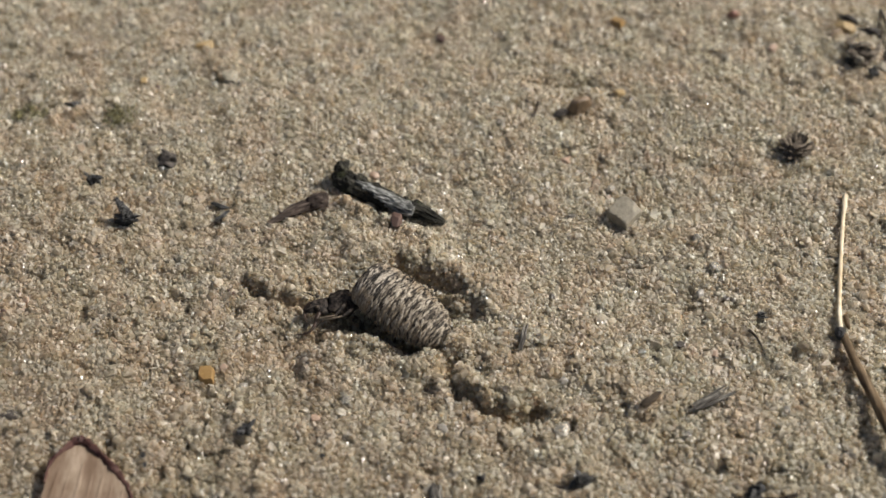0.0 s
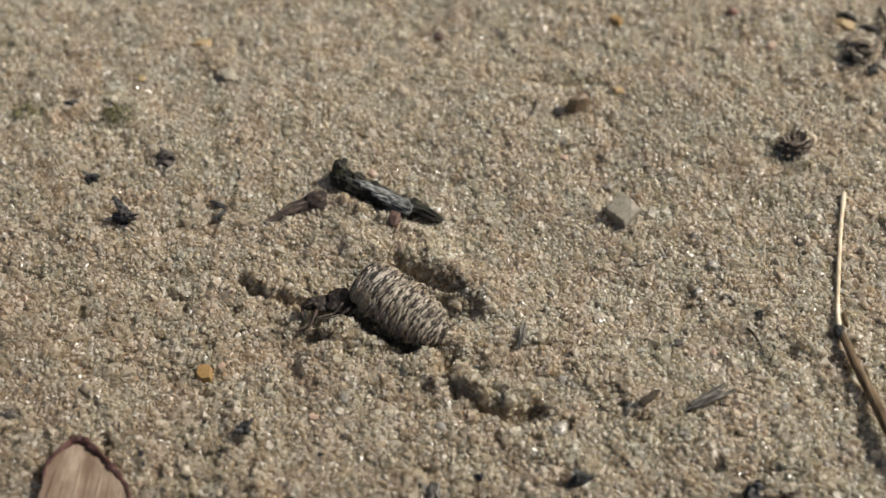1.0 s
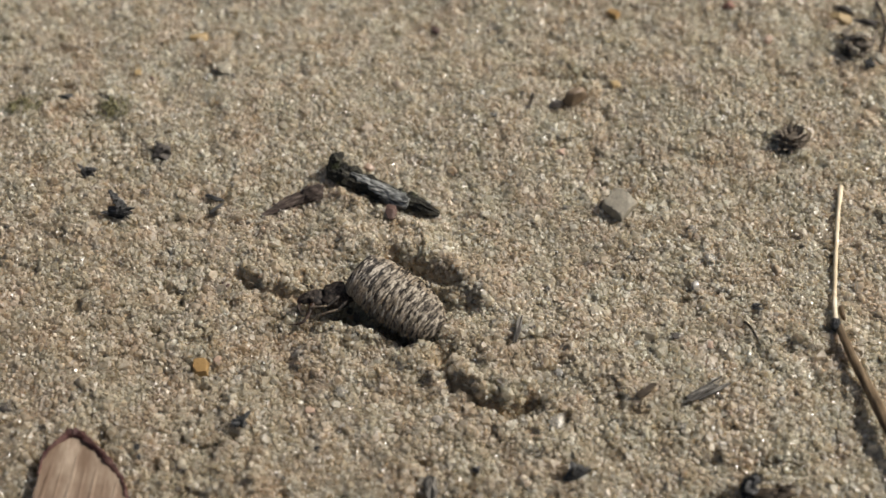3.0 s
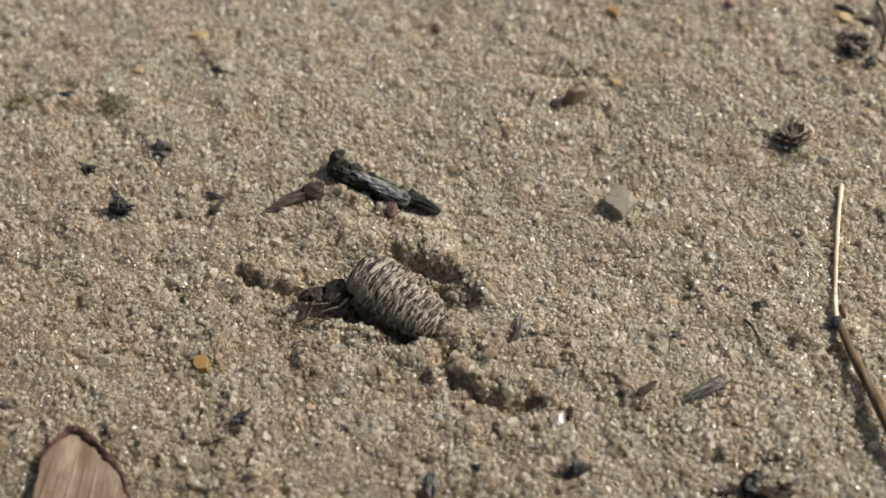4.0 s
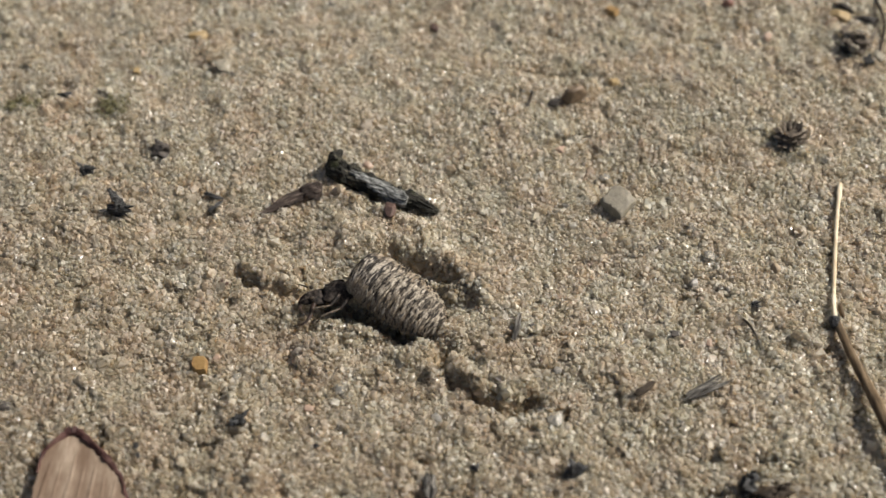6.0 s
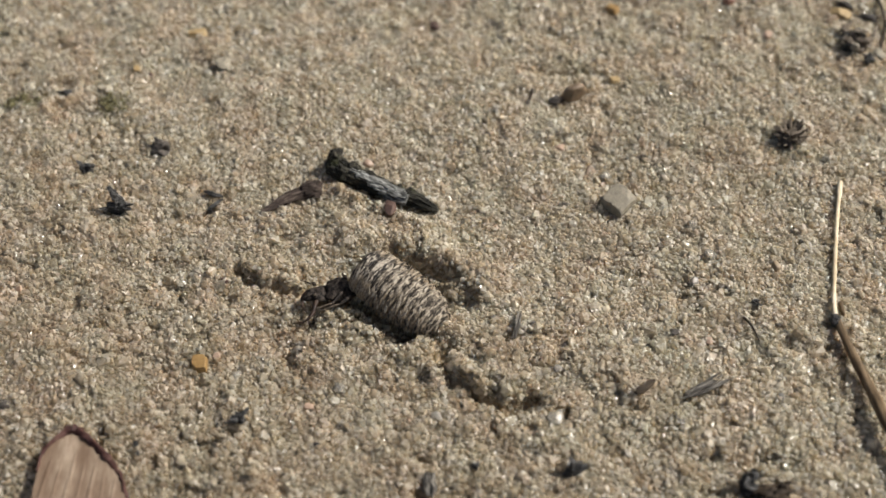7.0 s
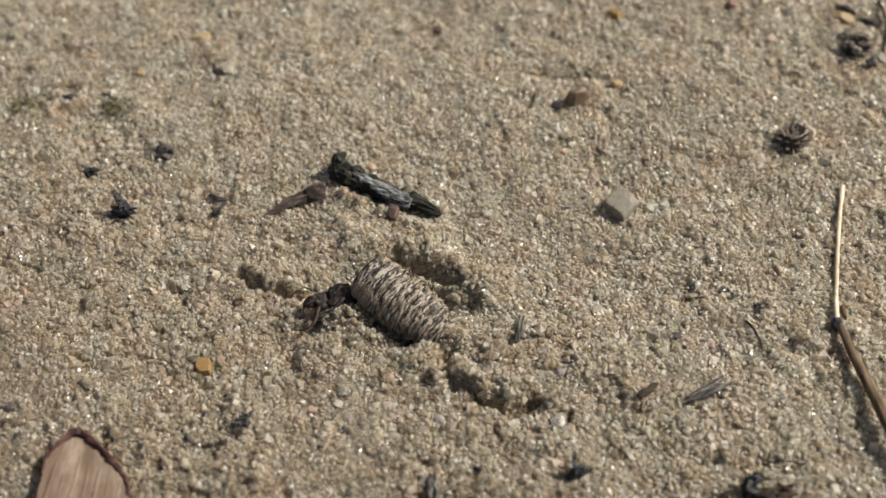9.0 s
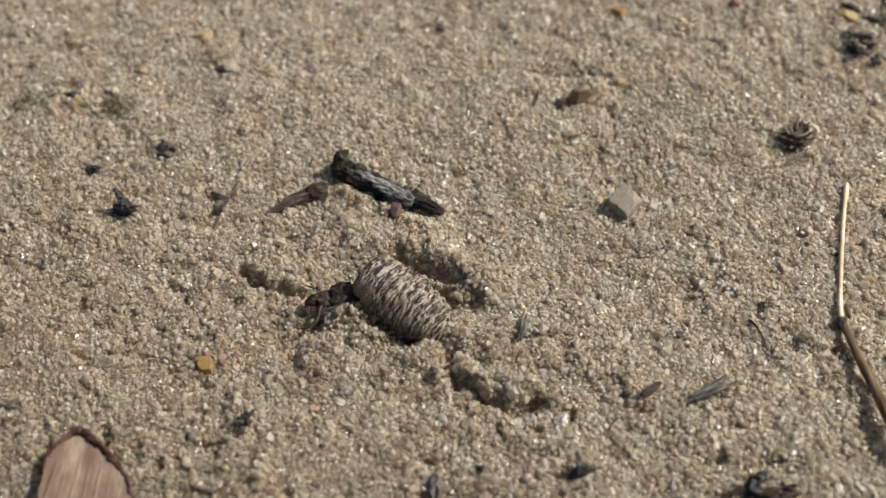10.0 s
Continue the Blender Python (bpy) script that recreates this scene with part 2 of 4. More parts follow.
M_HUSK = fibre_material("grey seed scale", (0.045, 0.036, 0.027), (0.135, 0.11, 0.082), (0.27, 0.225, 0.17), 0.8, 4.0, 0.7, 0.05)
M_FLINT = stone_material("tan grey flint", (0.14, 0.122, 0.087), (0.27, 0.238, 0.175), 0.7, 2.2)
M_ORANGE = stone_material("orange quartz", (0.24, 0.135, 0.04), (0.36, 0.225, 0.08), 0.5, 2.0, 0.2)
M_YELLOW = stone_material("yellow quartz", (0.25, 0.17, 0.07), (0.36, 0.26, 0.125), 0.5, 2.5)
M_PINK = stone_material("pink feldspar", (0.38, 0.25, 0.17), (0.47, 0.345, 0.25), 0.45, 3.0, 0.3)
M_RED = stone_material("red jasper", (0.065, 0.036, 0.026), (0.115, 0.068, 0.05), 0.65)
M_TAN = stone_material("tan quartz", (0.30, 0.215, 0.125), (0.44, 0.34, 0.22), 0.5, 2.5, 0.25)
M_BRICK = stone_material("brick red grain", (0.20, 0.095, 0.065), (0.29, 0.155, 0.11), 0.6)
M_WHITE = stone_material("white quartz", (0.46, 0.42, 0.35), (0.66, 0.62, 0.54), 0.2, 1.5, 0.6)
M_CLEAR = stone_material("clear grey quartz", (0.55, 0.50, 0.40), (0.75, 0.71, 0.60), 0.12, 1.5, 0.7)
M_BROWN = stone_material("brown pebble", (0.12, 0.085, 0.052), (0.24, 0.17, 0.105), 0.5)

# ---- the lie of the sand ----
LATTICE = np.random.RandomState(7).rand(8, 64, 64) - 0.5


def wave(x, y, size, layer):
    """Smooth random relief from -0.5 to 0.5, with forms of that size in mm."""
    u, v = x / size + 11.3, y / size + 5.7
    i, j = np.floor(u).astype(int), np.floor(v).astype(int)
    fu, fv = u - i, v - j
    fu, fv = fu * fu * (3 - 2 * fu), fv * fv * (3 - 2 * fv)
    g = LATTICE[layer]
    a, b = g[i % 64, j % 64], g[(i + 1) % 64, j % 64]
    c, d = g[i % 64, (j + 1) % 64], g[(i + 1) % 64, (j + 1) % 64]
    return (a * (1 - fu) + b * fu) * (1 - fv) + (c * (1 - fu) + d * fu) * fv


def ridge(x, y, ax, ay, bx, by, width, side=0.0):
    """1 on the line from a to b, falling off over width; side leans the fall to one hand."""
    dx, dy = bx - ax, by - ay
    n = math.hypot(dx, dy)
    s = np.clip(((x - ax) * dx + (y - ay) * dy) / n / n, 0, 1)
    off = ((x - ax) * -dy + (y - ay) * dx) / n
    d = np.hypot(x - ax - s * dx, y - ay - s * dy)
    w = width * np.where(off > 0, 1 + side, 1 - side)
    return np.exp(-(d / w) ** 2)


AX, AY = -0.809, 0.588  # the way the larva's body points


def height(x, y):
    """The sand's surface in mm above its mean level."""
    x, y = np.asarray(x, float), np.asarray(y, float)
    # trampled and crumbly before the larva and at its head, smoother beyond the straw
    crumbly = 1 / (1 + np.exp((0.45 * x + y + 4.0) / 3.5))
    h = 0.9 * wave(x, y, 11.0, 0) + 0.5 * wave(x, y, 4.2, 1) + (0.30 + 0.14 * crumbly) * wave(x, y, 1.9, 2) + (0.17 + 0.1 * crumbly) * wave(x, y, 0.9, 3)
    # crumbling: small holes and loose crusts
    h = h - (0.3 + 0.2 * crumbly) * np.clip((wave(x, y, 1.05, 5) - 0.24) / 0.16, 0, 1) * np.clip((wave(x, y, 6.0, 6) + 0.25) / 0.3, 0, 1)
    h = h + 0.16 * np.clip((wave(x, y, 1.0, 7) - 0.18) / 0.15, 0, 1)
    # the hollow in which the larva lies
    u = (x + 3.5) * AX + (y + 4.3) * AY
    v = -(x + 3.5) * AY + (y + 4.3) * AX
    pit = np.exp(-((u / 4.4) ** 2 + (v / 2.75) ** 2) ** 5)
    h = h * (1 - 0.7 * pit) - 0.75 * pit
    h = h - 1.4 * ridge(x, y, -5.5, -4.7, -2.0, -6.85, 0.45)
    h = h - 1.2 * np.exp(-(((x + 7.3) / 1.3) ** 2 + ((y + 4.0) / 1.1) ** 2))
    h = h - 1.1 * np.exp(-((((x + 5.6) / 1.25) ** 2 + ((y + 4.75) / 0.95) ** 2)) ** 2)
    # its upper rim and the scrape beyond the tail
    h = h + 0.55 * ridge(x, y, -5.6, 0.8, -1.6, 1.1, 1.0) + 0.65 * ridge(x, y, -1.0, 0.3, 2.9, -2.9, 0.9)
    wob = 0.9 * wave(x, y, 1.4, 6) + 0.5 * wave(x, y, 0.7, 2)
    h = h - np.maximum(1.3 * ridge(x + wob, y - wob, -2.9, -0.3, 0.9, -2.4, 0.45), 1.2 * ridge(x + wob, y, -2.4, -1.9, 0.9, -4.0, 0.65))
    h = h + 1.3 * np.exp(-(((x - 0.1) / 0.9) ** 2 + ((y + 6.6) / 0.8) ** 2))
    # the heap pushed up before it
    heap = np.maximum(ridge(x, y, -6.5, -6.3, -4.6, -6.5, 1.2, -0.6), ridge(x, y, -4.6, -6.5, -0.9, -7.7, 1.2, -0.6))
    h = h + 0.95 * heap + 1.35 * wave(x, y, 1.1, 4) * ridge(x, y, -8, -7.8, 1, -8.8, 2.2)
    # small hollows that it has left
    h = h - 0.75 * np.exp(-(((x + 7.6) / 0.8) ** 2 + ((y + 6.1) / 0.55) ** 2)) - 1.7 * np.exp(-(((x - 0.35) / 0.75) ** 2 + ((y + 7.85) / 0.75) ** 2))
    # two furrows with a steep, ragged far side
    h = h - 0.8 * ridge(x + wob, y + wob, 0.0, -8.7, 1.0, -9.9, 0.42) - 1.4 * ridge(x + wob, y + wob, 0.9, -10.2, 5.0, -12.0, 0.34, 0.2)
    h = h + 0.85 * ridge(x + wob, y + wob, 1.4, -9.2, 4.6, -11.0, 0.55)
    h = h - 1.15 * ridge(x + wob, y + wob, -12.4, -1.4, -8.6, -3.7, 0.3) + 0.5 * ridge(x + wob, y + wob, -11.8, -1.0, -8.8, -2.7, 0.55)
    # sand banked against the twig
    h = h + 0.4 * ridge(x, y, -6.9, 5.0, -1.2, 2.0, 0.5)
    return h


def hz(x, y):
    return float(height(x, y))


# ---- building helpers ----
def part(name, bm, material, parent=None, label=""):
    """A bmesh in mm becomes one mesh object under a thing or a part."""
    bmesh.ops.scale(bm, vec=(MM, MM, MM), verts=bm.verts)
    me = bpy.data.meshes.new(name)
    bm.to_mesh(me)
    bm.free()
    me.materials.append(material)
    ob = new(name, me)
    if parent is not None:
        ob.parent = parent
    if label:
        tagged(ob, label)
    return ob


def holder(name, m, label, category, group=""):
    ob = new(name)
    ob.empty_display_size = 0.002
    ob.matrix_world = m
    return tagged(ob, label, category, group)


def smooth(bm, angle=50):
    for f in bm.faces:
        f.smooth = True
    for e in bm.edges:
        if len(e.link_faces) == 2 and e.calc_face_angle(0) > radians(angle):
            e.smooth = False
    return bm


def tube(points, radii, sides=10, squash=1.0, rough=0.0, seed=0, caps=True, fluted=0.0, grain=1.3):
    """A tapered rod through points, with an uneven skin."""
    bm = bmesh.new()
    pts = [Vector(p) for p in points]
    rings = []
    up = Vector((0, 0, 1))
    for i, p in enumerate(pts):
        d = (pts[min(i + 1, len(pts) - 1)] - pts[max(i - 1, 0)]).normalized()
        s = d.cross(up)
        if s.length < 1e-4:
            s = Vector((0, 1, 0))
        s.normalize()
        t = s.cross(d).normalized()
        ring = []
        for k in range(sides):
            a = 2 * math.pi * k / sides
            r = radii[i] * (1 + rough * noise.noise(Vector((p.x * grain + seed, k * 1.7, p.y * grain + p.z))))
            r *= 1 + fluted * (1 if k % 2 else -1)
            ring.append(bm.verts.new(p + s * math.cos(a) * r + t * math.sin(a) * r * squash))
        rings.append(ring)
    for a, b in zip(rings, rings[1:]):
        for k in range(sides):
            bm.faces.new((a[k], a[(k + 1) % sides], b[(k + 1) % sides], b[k]))
    if caps:
        bm.faces.new(rings[0][::-1])
        bm.faces.new(rings[-1])
    bmesh.ops.recalc_face_normals(bm, faces=bm.faces)
    return bm


def bent(points, steps):
    """A smooth line through a few points (Catmull-Rom)."""
    p = [Vector(q) for q in points]
    p = [p[0] * 2 - p[1]] + p + [p[-1] * 2 - p[-2]]
    out = []
    for i in range(1, len(p) - 2):
        for s in range(steps):
            t = s / steps
            a, b, c, d = p[i - 1:i + 3]
            out.append(0.5 * ((2 * b) + (c - a) * t + (2 * a - 5 * b + 4 * c - d) * t * t + (3 * b - a - 3 * c + d) * t ** 3))
    out.append(p[-2])
    return out


def lump(size, seed, detail=2, rough=0.25, facets=6, boxy=0.0):
    """A stone: a ball broken by a few flat faces and roughened."""
    rnd = random.Random(seed)
    bm = bmesh.new()
    bmesh.ops.create_icosphere(bm, subdivisions=detail, radius=1.0)
    cuts = []
    for _ in range(facets):
        d = Vector((rnd.gauss(0, 1), rnd.gauss(0, 1), rnd.gauss(0, 1))).normalized()
        cuts.append((d, rnd.uniform(0.5, 0.82)))
    if boxy:
        lean = Euler((rnd.uniform(-0.3, 0.3), rnd.uniform(-0.3, 0.3), 0)).to_matrix()
        cuts += [(lean @ Vector(d), boxy * rnd.uniform(0.9, 1.1)) for d in ((1, 0, 0), (-1, 0, 0), (0, 1, 0), (0, -1, 0), (0, 0, 1))]
    for v in bm.verts:
        c = v.co.copy()
        c *= 1 + rough * noise.noise(c * 1.6 + Vector((seed * 3.1, 0, 0)))
        for d, lim in cuts:
            over = c.dot(d) - lim
            if over > 0:
                c -= d * over
        c *= 1 + 0.25 * rough * noise.noise(c * 6 + Vector((0, seed, 0)))
        v.co = Vector((c.x * size[0] / 2, c.y * size[1] / 2, c.z * size[2] / 2))
    return smooth(bm, 24)


def join(bms):
    """Several bmeshes of one part put into one."""
    base = bms[0]
    for b in bms[1:]:
        me = bpy.data.meshes.new("tmp")
        b.to_mesh(me)
        b.free()
        base.from_mesh(me)
        bpy.data.meshes.remove(me)
    return base


# ---- ground: one sheet, fine under the larva and coarse towards the horizon ----
def axis(lo, hi, step):
    mid = list(np.arange(lo, hi + step / 2, step))
    far, s = [], step
    d = 0.0
    while d < 60000:
        s *= 1.32
        d += s
        far.append(d)
    return np.array([lo - f for f in far[::-1]] + mid + [hi + f for f in far])


def build_ground():
    gx, gy = axis(-40, 40, 0.5), axis(-24, 32, 0.5)
    X, Y = np.meshgrid(gx, gy)
    inside = np.clip(1 - (np.hypot(np.maximum(np.abs(X) - 40, 0), np.maximum(np.abs(Y - 4) - 28, 0))) / 200, 0, 1)
    Z = height(X, Y) * inside - 0.22
    co = np.stack([X, Y, Z], -1).reshape(-1, 3) * MM
    ny, nx = X.shape
    idx = np.arange(nx * ny).reshape(ny, nx)
    quads = np.stack([idx[:-1, :-1], idx[:-1, 1:], idx[1:, 1:], idx[1:, :-1]], -1).reshape(-1, 4)
    me = bpy.data.meshes.new("ground")
    me.from_pydata(co.tolist(), [], quads.tolist())
    me.polygons.foreach_set("use_smooth", [True] * len(me.polygons))
    me.materials.append(M_GROUND)
    tagged(new("ground", me), "packed pale tan sand reaching to the horizon", "ground", kind="structure")


# ---- sand grains: real quartz grains heaped on the sheet ----
def grain_shapes(count, seed, corners=9):
    """Unit grains: broken, flat-sided bodies, each the hull of a few corners; all have as many faces."""
    rs = np.random.RandomState(seed)
    shapes, faces = [], []
    while len(shapes) < count:
        p = rs.normal(size=(400, 3))
        p /= np.linalg.norm(p, axis=1, keepdims=True)
        pick = [p[0]]
        for q in p[1:]:
            if len(pick) < corners and min(np.linalg.norm(q - r) for r in pick) > 0.7:
                pick.append(q)
        if len(pick) < corners:
            continue
        bm = bmesh.new()
        for q in pick:
            bm.verts.new(q)
        bmesh.ops.convex_hull(bm, input=bm.verts)
        bmesh.ops.triangulate(bm, faces=bm.faces)
        bm.verts.index_update()
        f = [[v.index for v in face.verts] for face in bm.faces]
        ok = len(f) == 2 * corners - 4 and len(bm.verts) == corners
        v = np.array([w.co[:] for w in bm.verts])
        bm.free()
        if ok:
            shapes.append(v * rs.uniform(0.6, 1.35, (1, 3)))
            faces.append(f)
    return np.array(shapes), np.array(faces)


def grain_mesh(name, centres, radii, seed, flat_share=1.0):
    """Many grains as one mesh; centres and radii in mm."""
    rs = np.random.RandomState(seed)
    shapes, f = grain_shapes(40, seed)
    n = len(centres)
    q = rs.normal(size=(n, 4))
    q /= np.linalg.norm(q, axis=1, keepdims=True)
    w, x, y, z = q.T
    R = np.stack([1 - 2 * (y * y + z * z), 2 * (x * y - z * w), 2 * (x * z + y * w), 2 * (x * y + z * w), 1 - 2 * (x * x + z * z), 2 * (y * z - x * w),
                  2 * (x * z - y * w), 2 * (y * z + x * w), 1 - 2 * (x * x + y * y)], -1).reshape(n, 3, 3)
    kind = rs.randint(0, len(shapes), n)
    v = shapes[kind] * radii[:, None, None]
    v = np.einsum("nij,nkj->nki", R, v) + centres[:, None, :]
    nv, nf = v.shape[1], f.shape[1]
    faces = (f[kind] + (np.arange(n) * nv)[:, None, None]).reshape(-1, 3)
    me = bpy.data.meshes.new(name)
    me.vertices.add(n * nv)
    me.vertices.foreach_set("co", (v.reshape(-1) * MM).astype(np.float32))
    me.loops.add(len(faces) * 3)
    me.loops.foreach_set("vertex_index", faces.reshape(-1).astype(np.int32))
    me.polygons.add(len(faces))
    me.polygons.foreach_set("loop_start", (np.arange(len(faces)) * 3).astype(np.int32))
    me.update(calc_edges=True)
    rounded = np.repeat(rs.rand(n) > flat_share, nf)
    me.polygons.foreach_set("use_smooth", rounded)
    me.materials.append(M_GRAIN)
    return me


def build_grains():
    rs = np.random.RandomState(3)
    pts, rad = [], []
    for step, lift, size in ((0.236, 0.0, 0.172), (0.222, -0.06, 0.146), (0.28, -0.17, 0.17)):
        gx, gy = np.arange(-36, 36, step), np.arange(-19.6, 26.6, step * 0.87)
        X, Y = np.meshgrid(gx, gy)
        X = X + (np.arange(len(gy)) % 2)[:, None] * step / 2
        X, Y = X.ravel(), Y.ravel()
        keep = np.abs(X) < 29.3 + 0.21 * Y
        X, Y = X[keep], Y[keep]
        X = X + rs.uniform(-0.45, 0.45, len(X)) * step
        Y = Y + rs.uniform(-0.45, 0.45, len(Y)) * step
        r = size * np.exp(rs.normal(0, 0.30, len(X)))
        Z = height(X, Y) + lift + rs.uniform(-0.06, 0.06, len(X))
        pts.append(np.stack([X, Y, Z], -1))
        rad.append(r)
    # larger grains strewn on top
    n = 520
    Y = rs.uniform(-19, 26, n)
    X = rs.uniform(-1, 1, n) * (28.5 + 0.21 * Y)
    pts.append(np.stack([X, Y, height(X, Y) + 0.06], -1))
    rad.append(rs.uniform(0.17, 0.26, n))
    me = grain_mesh("sand_grains", np.concatenate(pts), np.concatenate(rad), 5, 0.9)
    tagged(new("sand_grains", me), "loose tan, clear and white quartz sand grains", "sand", kind="stuff")


build_ground()
build_grains()


# ---- the larva ----
BODY = P(-2.57, -4.56, 0.8, 0, -8, 142)


def local(*p):
    """A point of the plan, in the larva's own space, both in mm."""
    return (BODY.inverted() @ (Vector(p) * MM)) / MM


def girth(s):
    """Half the abdomen's width at s, 0 at its front and 1 at its tail."""
    keys = ((0, 1.45), (0.06, 1.64), (0.2, 1.8), (0.35, 1.87), (0.5, 1.87), (0.65, 1.8), (0.8, 1.63), (0.92, 1.28), (1.0, 0.68))
    for (a, ra), (b, rb) in zip(keys, keys[1:]):
        if s <= b:
            t = (s - a) / (b - a)
            return ra + (rb - ra) * t
    return keys[-1][1]


def hide_ring(x0, x1, s0, s1, seed, swell=0.10, zc=0.0):
    """One body ring: swollen in its middle, drawn in at its seams, knobbly."""
    bm = bmesh.new()
    sides, steps = 40, 8
    rings = []
    for i in range(steps + 1):
        t = i / steps
        x = x0 + (x1 - x0) * t
        b = math.sin(math.pi * min(1, max(0, t))) ** 0.6
        r = girth(s0 + (s1 - s0) * t) * (1 - swell + swell * b)
        ring = []
        for k in range(sides):
            a = 2 * math.pi * k / sides
            c, sn = math.cos(a), math.sin(a)
            knob = 1 + 0.035 * noise.noise(Vector((c * 3, sn * 3, seed * 2.3))) + 0.03 * noise.noise(Vector((c * 9, sn * 9, x * 4)))
            y = math.copysign(abs(c) ** 0.9, c) * r * knob
            z = sn * r * (0.82 if sn > 0 else 0.6) * knob + zc
            y *= 1 if sn > 0 else 1 - 0.5 * sn * sn
            ring.append(bm.verts.new((x, y, z)))
        rings.append(ring)
    for a, b in zip(rings, rings[1:]):
        for k in range(sides):
            bm.faces.new((a[k], b[k], b[(k + 1) % sides], a[(k + 1) % sides]))
    bm.faces.new(rings[0])
    bm.faces.new(rings[-1][::-1])
    bmesh.ops.recalc_face_normals(bm, faces=bm.faces)
    return smooth(bm, 60)


def hairs(x, s, seed, count=26, length=0.38):
    """Short stiff hairs round a ring's flanks."""
    rnd = random.Random(seed)
    out = []
    for _ in range(count):
        a = rnd.choice((rnd.uniform(-0.3, 0.9), math.pi - rnd.uniform(-0.3, 0.9), rnd.uniform(0.3, 2.8)))
        r = girth(s) * 0.97
        d = Vector((rnd.uniform(-0.5, 0.2), math.cos(a), math.sin(a))).normalized()
        p = Vector((x + rnd.uniform(-0.3, 0.3), math.cos(a) * r, math.sin(a) * r * 0.95))
        ln = length * rnd.uniform(0.5, 1.2)
        q = p + d * ln
        q.z -= 0.1 * ln
        out.append(tube([p - d * 0.05, (p + q) / 2, q], [0.016, 0.013, 0.004], 4))
    return join(out)


def tubercles(x0, x1, s0, s1, seed, swell):
    """Two staggered rows of low, crosswise warts on one body ring."""
    rnd = random.Random(seed)
    bm = bmesh.new()
    for row in range(2):
        f = 0.27 + 0.46 * row
        x = x0 + (x1 - x0) * f
        r = girth(s0 + (s1 - s0) * f) * (1 - swell + swell * math.sin(math.pi * f) ** 0.6) * 1.015
        step = 0.5 / r
        a = -0.35 + step * (0.5 * row + rnd.uniform(0, 0.5))
        while a < math.pi + 0.3:
            c, sn = math.cos(a), math.sin(a)
            p = Vector((x + rnd.uniform(-0.05, 0.05), math.copysign(abs(c) ** 0.9, c) * r, sn * r * (0.82 if sn > 0 else 0.6)))
            out = Vector((0, c, sn)).normalized()
            along = Vector((rnd.uniform(-0.25, 0.45), -sn, c)).normalized()
            fore = along.cross(out).normalized()
            w, ln, hi = rnd.uniform(0.05, 0.09), rnd.uniform(0.16, 0.34), rnd.uniform(0.026, 0.042)
            ball = bmesh.ops.create_icosphere(bm, subdivisions=2, radius=1.0)["verts"]
            for v in ball:
                q = v.co.copy()
                v.co = p + fore * (q.x * w) + along * (q.y * ln) + out * (q.z * hi)
            a += step * rnd.uniform(0.8, 1.25)
    for face in bm.faces:
        face.smooth = True
    return bm


def head_parts(larva):
    neck = local(-6.35, -3.95, 0.5)
    hc = local(-7.65, -4.0, 0.5)
    d = (hc - neck)
    ang = math.degrees(math.atan2(d.y, d.x))
    bm = lump((1.9, 1.5, 0.7), 77, 4, 0.35, 5)
    for v in bm.verts:
        if v.co.x > 0.5:
            v.co.y *= 1.1
    bmesh.ops.rotate(bm, verts=bm.verts, cent=(0, 0, 0), matrix=Matrix.Rotation(radians(ang), 3, "Z"))
    bmesh.ops.translate(bm, verts=bm.verts, vec=d)
    head = part("head", bm, M_HEAD, larva, "flat brown head darkened as in shade")
    head.location = neck * MM
    neck_bm = lump((2.1, 1.7, 0.95), 78, 4, 0.35, 0)
    bmesh.ops.rotate(neck_bm, verts=neck_bm.verts, cent=(0, 0, 0), matrix=Matrix.Rotation(radians(ang), 3, "Z"))
    bmesh.ops.translate(neck_bm, verts=neck_bm.verts, vec=(0.05, -0.05, 0.0))
    part("neck", neck_bm, M_HEAD, head)
    for pts in (((-7.75, -4.4, 0.55), (-7.9, -4.95, 0.55), (-8.05, -5.5, 0.5), (-8.5, -5.98, 0.45), (-9.25, -6.1, 0.45)),
                ((-8.25, -3.8, 0.55), (-8.6, -4.2, 0.5), (-8.65, -4.8, 0.45), (-8.4, -5.3, 0.4))):
        line = bent([local(*p) - neck for p in pts], 5)
        n = len(line)
        rad = [0.155 * (1 - (i / (n - 1)) ** 1.4) + 0.02 for i in range(n)]
        part("mandible", smooth(tube(line, rad, 8, 0.8, 0.15, 5)), M_JAW, head, "curved dark brown jaw")
    for pts in (((-8.1, -3.5, 0.9), (-8.45, -3.4, 1.05), (-8.7, -3.35, 1.1)), ((-8.0, -4.3, 0.9), (-8.3, -4.5, 1.0), (-8.55, -4.6, 1.0))):
        part("antenna", tube([local(*p) - neck for p in pts], [0.06, 0.045, 0.02], 6), M_HEAD, head)
    bm = lump((0.3, 0.26, 0.24), 8, 2, 0.1, 0)
    bmesh.ops.translate(bm, verts=bm.verts, vec=local(-7.85, -4.4, 0.88) - neck)
    part("eye", bm, M_BRISTLE, head)
    bm = lump((0.3, 0.26, 0.24), 9, 2, 0.1, 0)
    bmesh.ops.translate(bm, verts=bm.verts, vec=local(-7.9, -3.5, 0.88) - neck)
    part("eye", bm, M_BRISTLE, head)
    return head


